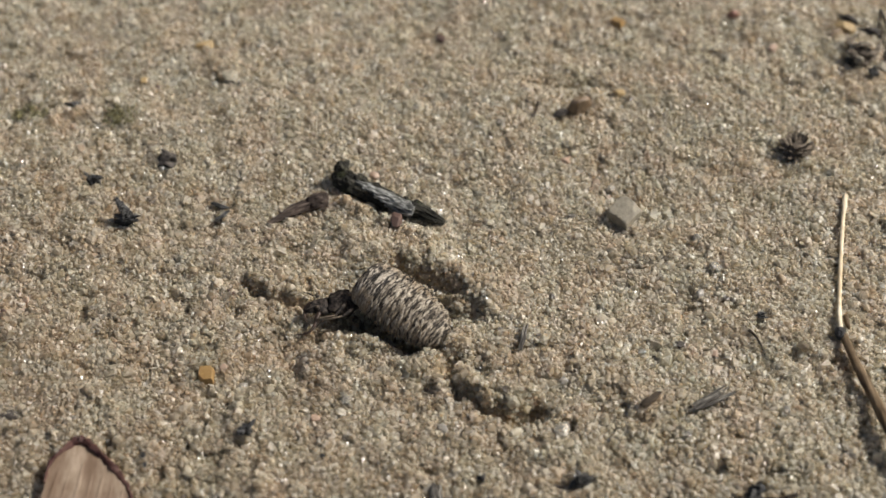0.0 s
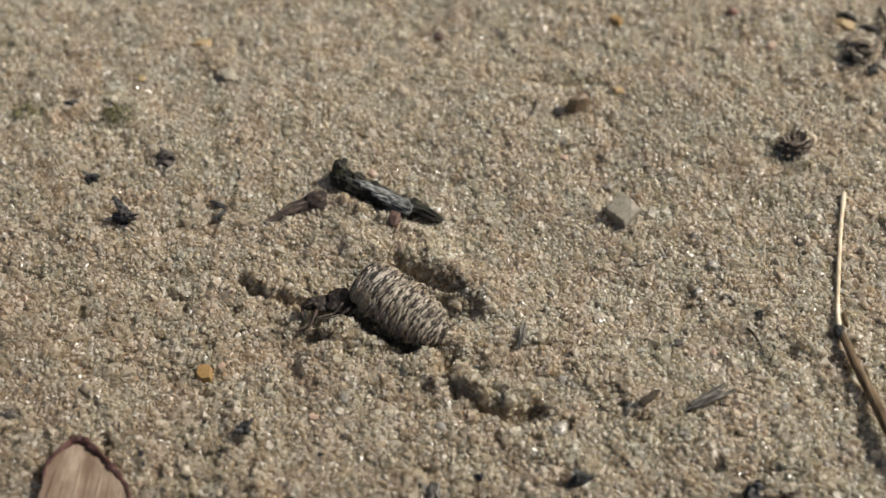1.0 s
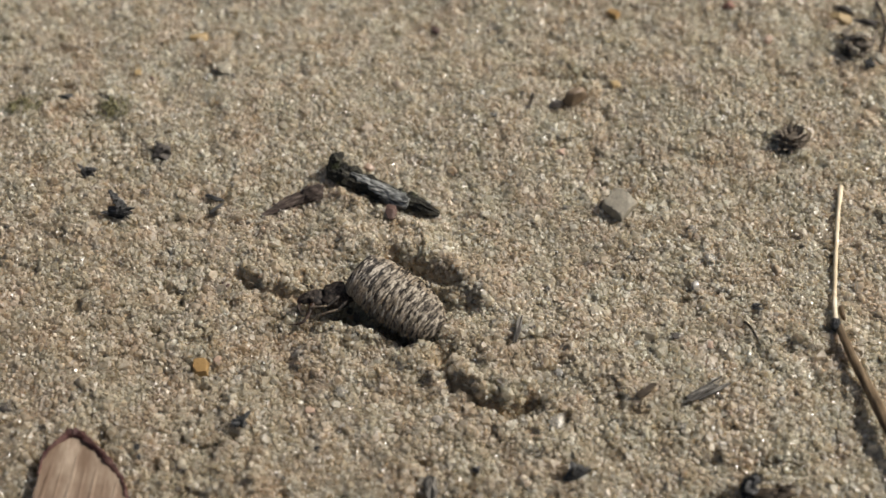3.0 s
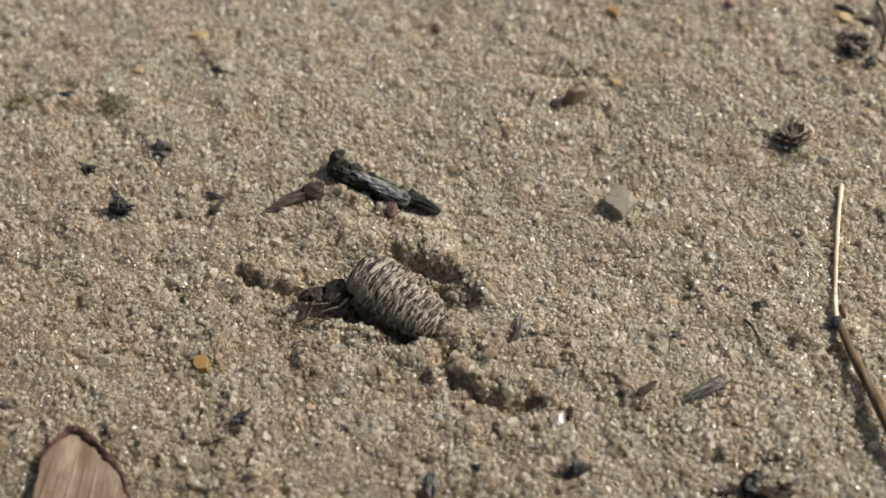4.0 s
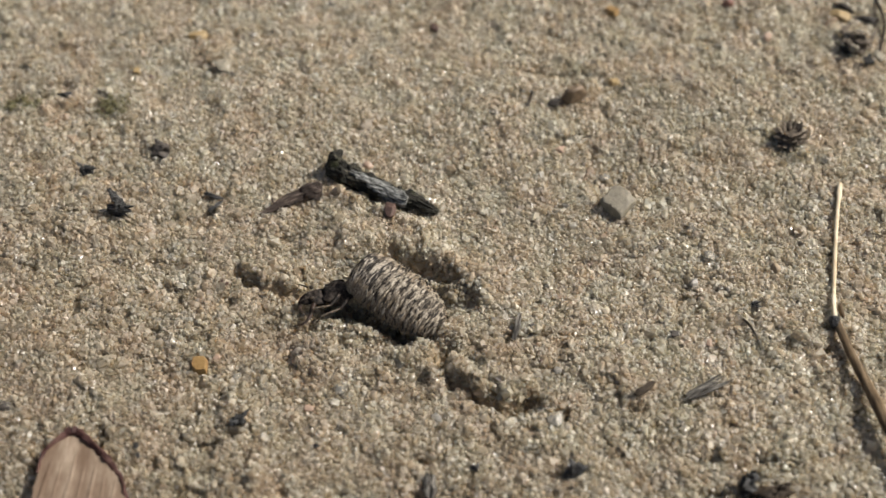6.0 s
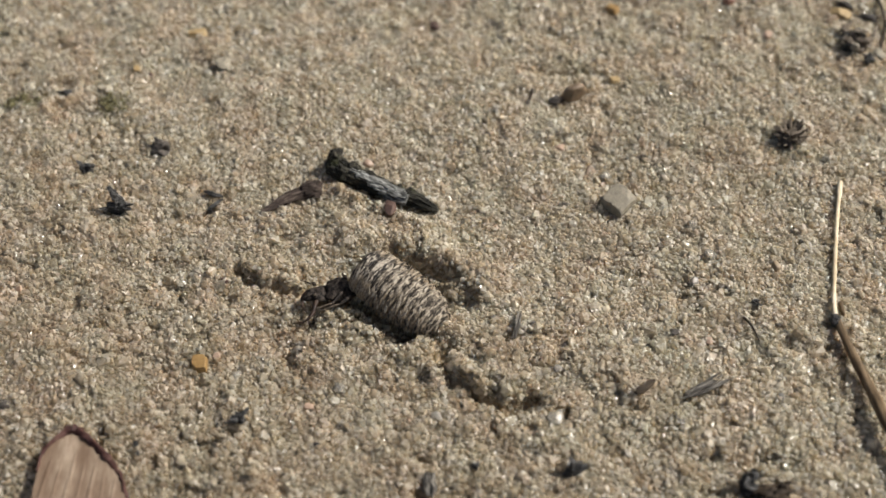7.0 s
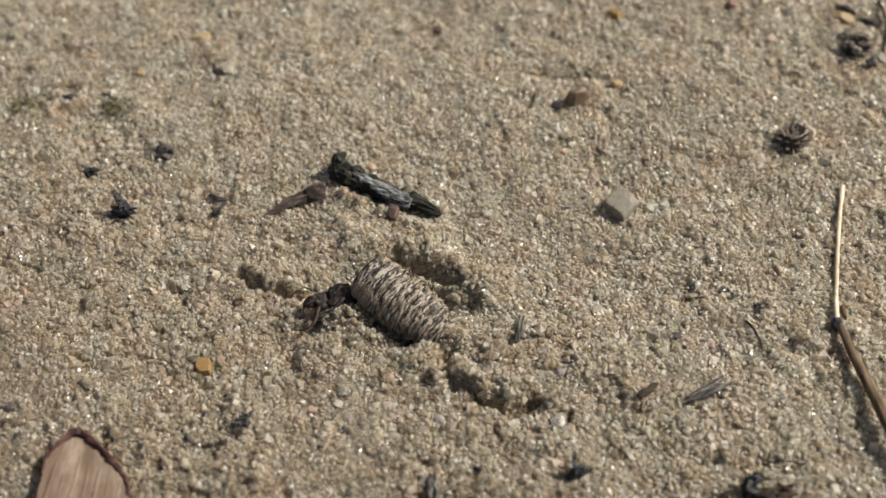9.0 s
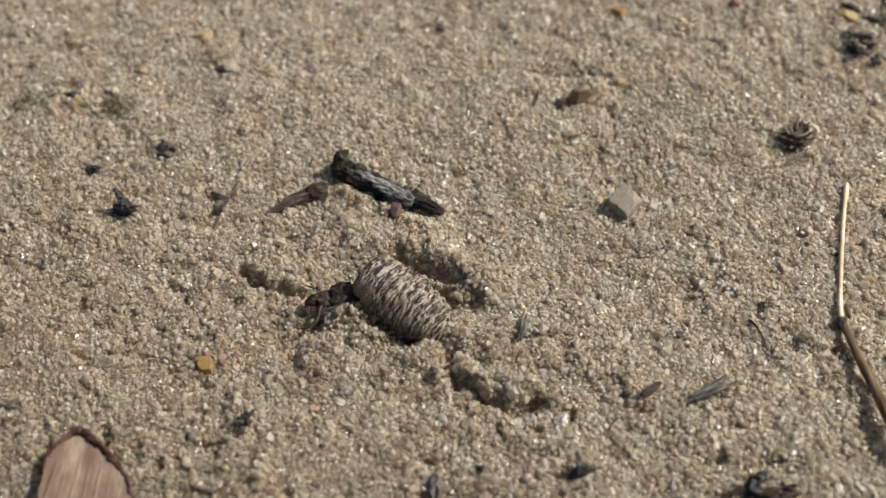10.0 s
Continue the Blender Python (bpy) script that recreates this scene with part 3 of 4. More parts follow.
LEGS = (((-6.1, -4.2, 0.95), (-6.85, -5.05, 0.95), (-7.9, -4.98, 0.75), (-8.2, -5.4, 0.35)),
        ((-5.6, -4.6, 0.95), (-6.2, -5.3, 0.95), (-7.4, -5.45, 0.6), (-7.8, -5.8, 0.25)),
        ((-6.0, -2.9, 0.45), (-6.5, -2.75, 0.35), (-6.9, -2.8, 0.0), (-7.2, -2.9, -0.3)))


def build_leg(larva, pts):
    """A leg with its joint at its hip: thigh, shank and a dark hooked foot."""
    hip = local(*pts[0])
    q = [local(*p) - hip for p in pts]
    leg = part("leg", smooth(tube(bent(q[:2], 4), [0.1, 0.12, 0.12, 0.1, 0.08], 8, 1, 0.1, 2)), M_HEAD, larva, "short jointed leg")
    leg.location = hip * MM
    part("shank", smooth(tube(bent(q[1:3], 4), [0.06, 0.075, 0.07, 0.06, 0.05], 8, 1, 0.4, 4)), M_LEG, leg, "pale tan leg joint")
    part("foot", tube(bent(q[2:], 4), [0.055, 0.05, 0.04, 0.03, 0.012], 6), M_BRISTLE, leg, "dark hooked foot")
    return leg


def make_larva():
    larva = holder("antlion_larva", BODY, "mottled grey-brown antlion larva half buried in sand", "insect larva")
    # two collar rings, then the narrow rings of the abdomen
    seams = [3.1, 2.35, 1.5] + [1.5 - 4.6 * (i + 1) / 8 for i in range(8)]
    front, tail = seams[0], seams[-1]
    for i, (x0, x1) in enumerate(zip(seams, seams[1:])):
        s0, s1 = (x0 - front) / (tail - front), (x1 - front) / (tail - front)
        collar = i < 2
        seg = part("thorax_segment" if collar else "abdomen_segment", hide_ring(x0, x1, s0, s1, i, 0.06), M_THORAX if collar else M_HIDE, larva,
                   "grey and dark brown streaked collar ring" if collar else "")
        if not collar:
            tagged(part("warty_skin", tubercles(x0, x1, s0, s1, 300 + i, 0.06), M_WART, seg, "rows of cream and brown warts"), kind="stuff")
        part("bristles", hairs((x0 + x1) / 2, (s0 + s1) / 2, 30 + i, 18, 0.26), M_BRISTLE, seg, "short dark bristles")
    return larva, head_parts(larva), [build_leg(larva, p) for p in LEGS]


LARVA, HEAD, LEG_PARTS = make_larva()


# ---- twigs, straw and chips lying on the sand ----
def rest(x, y, lift=0.0):
    return x, y, hz(x, y) + lift


def laid(points, origin, heading):
    """Points of the plan in the space of a thing that lies at origin, its x along heading."""
    m = P(*origin, 0, 0, heading).inverted()
    return [(m @ (Vector(p) * MM)) / MM for p in points]


def charred_twig():
    a, b = Vector((-7.41, 6.96, 0.2)), Vector((-0.12, 3.12, 0.1))
    head = math.degrees(math.atan2(b.y - a.y, b.x - a.x))
    o = tuple(((a + b) / 2)[:2]) + (0.0,)
    twig = holder("charred_twig", P(*o, 0, 0, head), "short charred black twig with a split grey face", "twig")
    n = 45
    pts = laid([a.lerp(b, t / (n - 1)) + Vector((0, 0.04 * math.sin(t * 0.6), 0.05 * math.sin(t * 0.4))) for t in range(n)], o, head)
    rad = [(0.76 - 0.34 * t / (n - 1) - 0.22 * max(0, (t - 36) / 8)) * (1 + 0.14 * noise.noise(Vector((t * 0.5, 3, 1)))) * (0.75 if t in (0, n - 1) else 1) for t in range(n)]
    part("stem", smooth(tube(pts, rad, 26, 0.95, 0.42, 3, True, 0.035), 28), M_TWIG, twig, "charred black wood with grey scuffs")
    # a knot of bark at the thick end
    for k, (size, off) in enumerate((((1.4, 1.7, 1.6), (0.1, 0.0, 0.4)), ((1.1, 1.1, 1.0), (0.8, -0.3, 0.3)), ((0.6, 0.7, 1.0), (0.0, 0.25, 0.95)), ((0.9, 0.8, 0.7), (1.3, 0.35, 0.35)))):
        bm = lump(size, 12 + k, 4, 0.7, 6)
        bmesh.ops.translate(bm, verts=bm.verts, vec=pts[2] + Vector(off))
        part("knot", bm, M_TWIG, twig, "lump of charred bark")
    # the split face: a grey slab of torn fibres
    for k, (f0, f1, side, up, r) in enumerate(((9, 31, -0.1, 0.78, 0.17), (12, 32, -0.32, 0.72, 0.2), (17, 33, -0.52, 0.58, 0.23), (20, 33, -0.66, 0.4, 0.22), (22, 33, -0.76, 0.2, 0.22), (24, 32.5, -0.82, 0.0, 0.2))):
        line = []
        for i in range(25):
            f = f0 + (f1 - f0) * i / 24
            j = int(f)
            p = pts[j].lerp(pts[min(j + 1, n - 1)], f - j)
            shrink = 0.9 - 0.25 * f / n
            line.append(p + Vector((0, side * shrink, up * shrink + 0.02 * math.sin(i * 1.3 + k))))
        part("sliver", smooth(tube(line, [r * 0.5] + [r] * 23 + [r * 0.85], 10, 0.6, 0.6, k, True, 0.06), 28), M_ASH, twig, "weathered grey wood fibre")
    rnd = random.Random(5)
    for k in range(16):
        bm = lump((rnd.uniform(0.3, 0.7), rnd.uniform(0.25, 0.45), 0.25), 40 + k, 3, 0.7, 5)
        at = rnd.uniform(2, 40)
        ang = rnd.uniform(-0.6, 2.4)
        r = rad[int(at)] * 0.95
        bmesh.ops.translate(bm, verts=bm.verts, vec=pts[int(at)] + Vector((0, -math.cos(ang) * r, math.sin(ang) * r)))
        part("bark_flake", bm, M_TWIG, twig)
    return twig


def dry_root():
    o = (-9.8, 3.9, -0.2)
    head = 28
    root = holder("root_piece", P(*o, 0, 0, head), "dry reddish brown root piece, thick at one end", "root")
    pts = laid(bent([(-11.63, 3.16, -0.30), (-10.80, 3.78, -0.22), (-9.91, 4.31, -0.15), (-8.84, 4.89, -0.08), (-8.08, 5.16, -0.10)], 4), o, head)
    rad = [0.17 + 0.46 * (i / 16) ** 1.2 for i in range(17)]
    part("root_body", smooth(tube(pts, rad, 16, 0.85, 0.7, 9, True, 0.05), 40), M_ROOT, root)
    bm = lump((1.6, 1.3, 1.15), 19, 3, 0.45, 3)
    bmesh.ops.translate(bm, verts=bm.verts, vec=pts[14])
    part("root_knob", bm, M_ROOT, root, "rough knob of the root")
    part("rootlet", tube([pts[5], pts[5] + Vector((-0.2, 0.35, 0.2)), pts[5] + Vector((-0.1, 0.55, 0.3))], [0.12, 0.08, 0.03], 6), M_ROOT, root)


def straw():
    o = (24.2, -5.0, 0.5)
    s = holder("dry_straw", P(*o, 0, 0, 95), "dry straw with a dark joint and brown lower stem", "straw")
    up = laid(bent([(23.50, -6.57, 0.99), (23.67, -5.25, 0.75), (24.24, -2.84, 0.19), (24.94, 0.63, 0.42), (25.54, 3.19, 0.50), (26.03, 5.08, 0.54)], 6), o, 95)
    part("upper_stalk", smooth(tube(up, [0.18 - 0.04 * min(1, i / 8) + 0.008 * math.sin(i) + (0.03 if i > 26 else 0) for i in range(len(up))], 12, 1, 0.06, 2)), M_STRAW, s, "pale yellow stalk")
    low = laid(bent([(23.58, -6.56, 0.98), (24.05, -9.02, 0.91), (24.61, -11.23, 0.84), (24.98, -13.49, 1.08), (26.01, -17.22, 0.96)], 6), o, 95)
    part("lower_stalk", smooth(tube(low, [0.23 + 0.2 * i / (len(low) - 1) for i in range(len(low))], 14, 0.95, 0.1, 6, True, 0.015)), M_STEM, s, "thicker brown stem")
    bm = lump((0.95, 0.8, 0.8), 23, 3, 0.35, 2)
    bmesh.ops.translate(bm, verts=bm.verts, vec=laid([(23.54, -6.45, 0.94)], o, 95)[0])
    part("joint", bm, M_CHAR, s, "dark knotted joint")
    bm = lump((1.2, 0.4, 0.5), 24, 2, 0.35, 2)
    bmesh.ops.translate(bm, verts=bm.verts, vec=laid([(24.08, -5.39, 0.76)], o, 95)[0])
    part("sheath", bm, M_STEM, s, "torn straw sheath")


def bark_chip():
    """A flat chip of wood with a rounded, slanting end and a red-brown rim."""
    o = (-19.52, -17.6, 0.75)
    chip = holder("wood_chip", P(*o, 3, 2, 90), "flat tan wood chip with red-brown rounded rim", "wood chip")
    edge = bent([(-6.0, 2.45, 0), (-1.4, 2.5, 0), (1.7, 2.5, 0), (2.7, 2.05, 0), (3.5, 1.25, 0), (3.45, 0.65, 0), (2.6, -0.4, 0), (1.6, -1.35, 0), (0.5, -2.15, 0), (-1.4, -2.75, 0), (-6.0, -3.3, 0)], 6)
    edge = [Vector((p.x + 0.09 * noise.noise(p * 2.7), p.y + 0.09 * noise.noise(p * 2.7 + Vector((9, 0, 0))), 0)) for p in edge]
    bm = bmesh.new()
    top = [bm.verts.new((p.x, p.y, 0.30)) for p in edge]
    bot = [bm.verts.new((p.x * 0.985, p.y * 0.97, -0.8)) for p in edge]
    bm.faces.new(top)
    bm.faces.new(bot[::-1])
    m = len(top)
    for i in range(m):
        bm.faces.new((top[i], bot[i], bot[(i + 1) % m], top[(i + 1) % m]))
    bmesh.ops.recalc_face_normals(bm, faces=bm.faces)
    bmesh.ops.bevel(bm, geom=[e for e in bm.edges if e.calc_face_angle(0) > 1.0 and abs(e.verts[0].co.z - e.verts[1].co.z) < 0.01], offset=0.1, segments=2, affect="EDGES")
    part("chip_body", smooth(bm, 40), M_BARK, chip)
    rim = [(p.x - 0.04, p.y * 0.99, 0.24 + 0.04 * math.sin(i * 1.9)) for i, p in enumerate(edge)][10:54]
    part("bark_rim", smooth(tube(rim, [0.08 + 0.15 * math.sin(math.pi * (i + 1) / 46) * (1 + 0.3 * math.sin(i * 2.3)) for i in range(len(rim))], 8, 1.3, 0.6, 4), 50), M_BARK_EDGE, chip, "dark red-brown bark edge")
    for k, (y, w, tip) in enumerate(((1.9, 0.16, 2.3), (1.25, 0.12, 3.0), (0.6, 0.16, 2.9), (0.0, 0.12, 2.5), (-0.6, 0.16, 2.0), (-1.2, 0.12, 1.4), (-1.8, 0.15, 0.7))):
        line = bent([(-6, y * 1.15, 0.25), (-2, y * 1.08 + 0.08, 0.27), (tip * 0.5, y, 0.26), (tip, y - 0.05, 0.23)], 5)
        part("wood_fibre", smooth(tube(line, [w * (1 - 0.75 * (i / 15) ** 3) for i in range(16)], 8, 0.5, 0.35, k)), M_BARK, chip)


def burnt_crumb(name, x, y, size, seed, label, spikes=(), lift=0.12, mat=None, turn=0):
    """A crumb of charcoal: a broken lump and the splinters that stand out of it."""
    o = rest(x, y, lift)
    c = holder(name, P(*o, 0, 0, turn), label, "charcoal" if "char" in name else "debris")
    part("crumb", lump(size, seed, 4, 1.0, 9), mat or M_CHAR, c)
    for i, (a, b, r) in enumerate(spikes):
        a, b = Vector(a), Vector(b)
        bow = (a + b) / 2 + Vector((0.06, -0.05, 0.05))
        part("splinter", smooth(tube(bent([a, bow, b], 9), [r * (1.05 - 0.8 * (j / 18) ** 2) for j in range(19)], 11, 0.6, 1.2, seed + i, True, 0.06, 5.0), 25), mat or M_CHAR, c)
    return c


def splinter(name, a, b, r, label, mat, category="wood splinter", pieces=1, seed=1, lift=0.15):
    """A thin sliver lying from a to b on the sand."""
    o = rest((a[0] + b[0]) / 2, (a[1] + b[1]) / 2, lift)
    head = math.degrees(math.atan2(b[1] - a[1], b[0] - a[0]))
    ln = math.hypot(b[0] - a[0], b[1] - a[1])
    s = holder(name, P(*o, 0, 0, head), label, category)
    rnd = random.Random(seed)
    for k in range(pieces):
        off = (k - (pieces - 1) / 2) * r * 1.5
        slip, splay = rnd.uniform(-0.16, 0.16) * ln * (pieces > 1), rnd.uniform(-0.5, 0.5) * r * (pieces > 1)
        pts = [(-ln / 2 + ln * i / 7 + slip, off * (0.8 + 0.06 * i) + splay * i / 4 + 0.12 * r * math.sin(i * 1.4 + k), (0.15 + 0.3 * (pieces > 1)) * r * math.sin(i + k * 2)) for i in range(8)]
        part("fibre" if pieces > 1 else "sliver", smooth(tube(pts, [r * 0.55, r * 0.9, r, r, r * 0.95, r * 0.9, r * 0.7, r * 0.3], 8, 0.7, 0.5, seed + k, True, 0.05), 40), mat, s)
    return s


def stone(name, x, y, size, mat, seed, label, lift=0.1, turn=0, group="", tilt=0, facets=11, boxy=0.0):
    ob = part(name, lump(size, seed, 4 if size[0] > 1.2 else 3, 0.2, facets, boxy), mat)
    ob.matrix_world = P(*rest(x, y, lift), tilt, 0, turn)
    return tagged(ob, label, "pebble" if "pebble" in name else "sand grain", group)


def moss_tuft(x, y, radius, seed, label):
    """A cushion of short curled blades."""
    rnd = random.Random(seed)
    t = holder("moss_tuft", P(*rest(x, y, 0.0)), label, "moss")
    bms = []
    for _ in range(70):
        a, r = rnd.uniform(0, 6.28), radius * math.sqrt(rnd.random())
        p = Vector((math.cos(a) * r, math.sin(a) * r * 0.8, 0))
        d = Vector((rnd.gauss(0, 0.5), rnd.gauss(0, 0.5), rnd.uniform(0.2, 0.8)))
        ln = rnd.uniform(0.25, 0.6)
        q = p + d.normalized() * ln
        e = q + Vector((rnd.gauss(0, 0.2), rnd.gauss(0, 0.2), -0.05))
        bms.append(tube([p, q, e], [0.05, 0.06, 0.015], 4))
    ob = part("moss_cushion", join(bms), M_MOSS, t)
    tagged(ob, kind="stuff")


def seed_head(x, y, radius, seed, label, count=44, mat=None):
    """A weathered seed head: pointed scales round a dark core."""
    rnd = random.Random(seed)
    s = holder("seed_head", P(*rest(x, y, 0.08)), label, "seed head")
    part("core", lump((radius * 1.35, radius * 1.25, radius * 1.1), seed, 3, 0.4, 3), mat or M_HUSK, s)
    for i in range(count):
        a = i * 2.4
        el = rnd.uniform(-0.1, 1.1)
        d = Vector((math.cos(a) * math.cos(el), math.sin(a) * math.cos(el), math.sin(el)))
        p, q = d * radius * 0.4, d * radius * rnd.uniform(0.72, 1.0) + Vector((0, 0, 0.1))
        part("scale", smooth(tube(bent([p, p.lerp(q, 0.55) + Vector((0, 0, -0.06)), q], 3), [0.08, 0.12, 0.15, 0.15, 0.12, 0.08, 0.02], 6, 0.45, 0.3, i)), mat or M_HUSK, s)


def hair_root(points, r, label):
    o = rest(points[0][0], points[0][1])
    ob = part("rootlet", smooth(tube(bent([(px - o[0], py - o[1], hz(px, py) + lift - o[2]) for px, py, lift in points], 6), [r * (1 - 0.5 * i / (6 * (len(points) - 1))) for i in range(6 * (len(points) - 1) + 1)], 6, 1, 0.3, 3)), M_BRISTLE)
    ob.matrix_world = P(*o)
    return tagged(ob, label, "rootlet")


charred_twig()
dry_root()
straw()
bark_chip()

burnt_crumb("charcoal_bit", -20.75, 3.0, (1.5, 1.2, 1.1), 3, "jagged black charcoal bit standing on sand",
            (((0.3, -0.1, 0.2), (-0.35, 0.5, 1.55), 0.3), ((0.2, 0.0, 0.4), (0.1, 0.5, 0.95), 0.16), ((-0.4, 0, 0.2), (1.05, -0.45, 0.4), 0.24), ((0.3, 0, 0.2), (1.2, -0.2, 0.65), 0.17), ((0.0, -0.2, 0.3), (0.8, -0.5, 0.55), 0.15), ((-0.3, 0, 0), (-1.1, -0.3, 0.3), 0.15)), 0.35)
burnt_crumb("charcoal_bit", -23.4, 6.7, (1.3, 0.75, 0.7), 5, "small black charcoal flake on sand", (((-0.2, 0, 0.1), (-0.6, 0.25, 0.6), 0.14), ((0, 0, 0.2), (0.7, -0.05, 0.4), 0.17)), 0.2)
burnt_crumb("charcoal_bit", -11.4, -13.0, (1.0, 0.7, 0.75), 7, "bluish black charcoal splinter on sand", (((-0.4, -0.25, 0.25), (0.6, 0.45, 0.55), 0.2),), 0.2)
burnt_crumb("charcoal_bit", 7.35, -16.35, (1.4, 1.1, 0.9), 9, "rough black charcoal crumb on sand", (((0, 0, 0.2), (-0.3, 0.3, 0.8), 0.2), ((0, 0, 0.2), (0.7, 0.1, 0.5), 0.18)), 0.3)
burnt_crumb("charcoal_bit", 1.9, -15.9, (0.7, 0.5, 0.4), 11, "small dark charcoal crumb on sand", (), 0.1)
burnt_crumb("charcoal_bit", 19.0, -4.9, (0.75, 0.5, 0.4), 13, "small black flaky charcoal bit on sand", (((-0.2, -0.1, 0.1), (0.4, -0.25, 0.2), 0.08), ((-0.2, 0.1, 0.1), (0.35, 0.1, 0.25), 0.08)), 0.15)
burnt_crumb("charcoal_bit", -26.0, 14.1, (1.2, 0.5, 0.4), 15, "flat black charcoal flake on sand", (), 0.15)
burnt_crumb("bark_crumb", -18.65, 8.4, (1.7, 1.2, 1.3), 17, "dark brown bark crumb sunk in sand", (((0, 0, 0.2), (-0.35, 0.3, 0.75), 0.25),), 0.15, M_SEED)
burnt_crumb("bark_crumb", 14.0, -6.9, (0.9, 0.7, 0.5), 18, "dark grey crumb among the sand grains", (), 0.05, M_SEED)
burnt_crumb("charcoal_bit", -7.0, -14.5, (0.35, 0.3, 0.25), 21, "tiny black charcoal crumb on sand", (), 0.1)
burnt_crumb("charcoal_bit", 3.7, 12.0, (0.55, 0.45, 0.4), 22, "tiny black charcoal crumb on sand", (), 0.12)
burnt_crumb("charcoal_bit", -25.3, -11.9, (1.3, 1.0, 0.8), 25, "dark sooty crumb half sunk in sand", (), 0.0, M_SEED)

splinter("brown_splinter", (11.15, -11.6), (12.35, -10.7), 0.25, "short dark brown wood splinter on sand", M_CRUST, seed=4, lift=0.42)
splinter("grey_splinter", (14.2, -11.6), (16.5, -10.3), 0.09, "weathered grey wood splinter of loose fibres", M_SPLINTER, pieces=5, seed=6, lift=0.45)
splinter("grey_splinter", (4.4, -7.3), (4.9, -5.3), 0.1, "thin grey splinter leaning in the sand", M_SPLINTER, pieces=2, seed=8, lift=0.25)
splinter("grey_splinter", (-17.2, -14.2), (-16.9, -15.2), 0.15, "thin dark splinter stuck in sand", M_CHAR, seed=10)
splinter("grey_splinter", (-0.6, -16.4), (-0.5, -17.9), 0.26, "dark grey stick end in the sand", M_SPLINTER, pieces=2, seed=12, lift=0.3)
splinter("forked_root", (-15.4, 4.75), (-14.1, 4.25), 0.17, "thin dark forked root bit on sand", M_CHAR, "root", 1, 14, 0.28)
splinter("forked_root", (-15.0, 3.3), (-14.15, 4.2), 0.15, "thin dark forked root bit on sand", M_CHAR, "root", 1, 15, 0.28)
hair_root(((17.8, -5.7, 0.2), (18.26, -6.3, 0.35), (18.6, -7.0, 0.33), (18.87, -7.7, 0.12)), 0.1, "fine curved black rootlet on sand")
hair_root(((5.9, 12.6, 0.1), (6.2, 13.2, 0.5), (6.3, 13.6, 0.9)), 0.14, "thin brown rootlet standing in sand")

stone("pebble", 11.5, 3.6, (2.75, 2.75, 1.5), M_FLINT, 46, "flat-sided tan grey pebble lying on sand", 0.55, -42, tilt=16, facets=5, boxy=0.62)
stone("pebble", 9.2, 13.6, (1.9, 1.1, 1.9), M_BROWN, 33, "brown three-cornered pebble standing on sand", 0.45, 30, tilt=15, facets=6)
stone("pebble", 7.9, 13.1, (1.3, 0.8, 0.7), M_SEED, 34, "dark broken pebble beside the brown one", 0.1, 15)
stone("pebble", 8.0, 8.8, (1.3, 1.0, 0.9), M_PINK, 35, "pinkish orange pebble in the sand", 0.1, 50)
stone("pebble", 10.8, 6.3, (1.1, 0.9, 0.7), M_CLEAR, 36, "clear grey quartz lump in a hollow", 0.1, 10)
stone("pebble", 9.9, 6.9, (1.2, 0.9, 0.6), M_BROWN, 37, "dark brown crumb in a hollow", 0.0, 70)
seed_head(23.5, 9.35, 1.4, 41, "dark weathered seed head with pointed scales", 60)
burnt_crumb("charcoal_bit", 16.75, -17.4, (1.4, 1.25, 1.4), 43, "large black charcoal lump on sand", (((0.1, 0.3, 0.3), (0.2, 0.5, 1.1), 0.3),), 0.45)
burnt_crumb("bark_crumb", 18.2, -17.7, (2.0, 1.6, 1.1), 45, "dark brown bark crumb beside charcoal lump", (((0.3, 0.2, 0.3), (0.9, 0.4, 0.5), 0.2),), 0.3, M_CRUST)
moss_tuft(-29.0, 13.2, 1.2, 51, "dry olive green moss tuft among grains")
moss_tuft(-22.5, 12.7, 1.1, 52, "dry olive brown moss tuft among grains")
# the clod of roots and stones at the far side
stone("pebble", 29.37, 21.82, (1.9, 1.2, 0.9), M_YELLOW, 61, "yellow quartz pebble beside a dark clod", 0.25, 150)
stone("pebble", 28.36, 21.17, (1.3, 0.9, 0.8), M_BROWN, 66, "brown pebble beside the yellow one", 0.2, 40)
burnt_crumb("soil_clod", 29.88, 18.91, (2.0, 2.2, 1.3), 63, "grey soil clod bound with dark roots",
            (((-1.2, 0.5, 0.4), (-0.3, 1.3, 0.6), 0.2), ((-1.1, -0.2, 0.4), (-0.5, -1.2, 0.3), 0.24), ((0.4, -0.9, 0.5), (1.3, 0.6, 0.8), 0.2), ((-0.8, 0.2, 0.6), (0.6, -0.2, 0.9), 0.13)), 0.3, M_HUSK)
burnt_crumb("charcoal_bit", 30.16, 16.70, (0.8, 0.7, 0.8), 64, "round black charcoal crumb by the clod", (), 0.5)
burnt_crumb("charcoal_bit", 29.93, 22.75, (1.5, 0.5, 0.6), 65, "black charcoal splinter by the clod", (), 0.25, M_SEED, 150)
burnt_crumb("charcoal_bit", 31.10, 21.69, (1.7, 0.5, 0.6), 67, "black charcoal splinter by the clod", (), 0.25, M_SEED, 165)
burnt_crumb("charcoal_bit", 28.88, 18.07, (0.9, 0.7, 0.7), 68, "black charcoal crumb by the clod", (), 0.3)
burnt_crumb("charcoal_bit", 29.07, 19.34, (0.6, 1.0, 0.6), 69, "black charcoal crumb by the clod", (), 0.3)
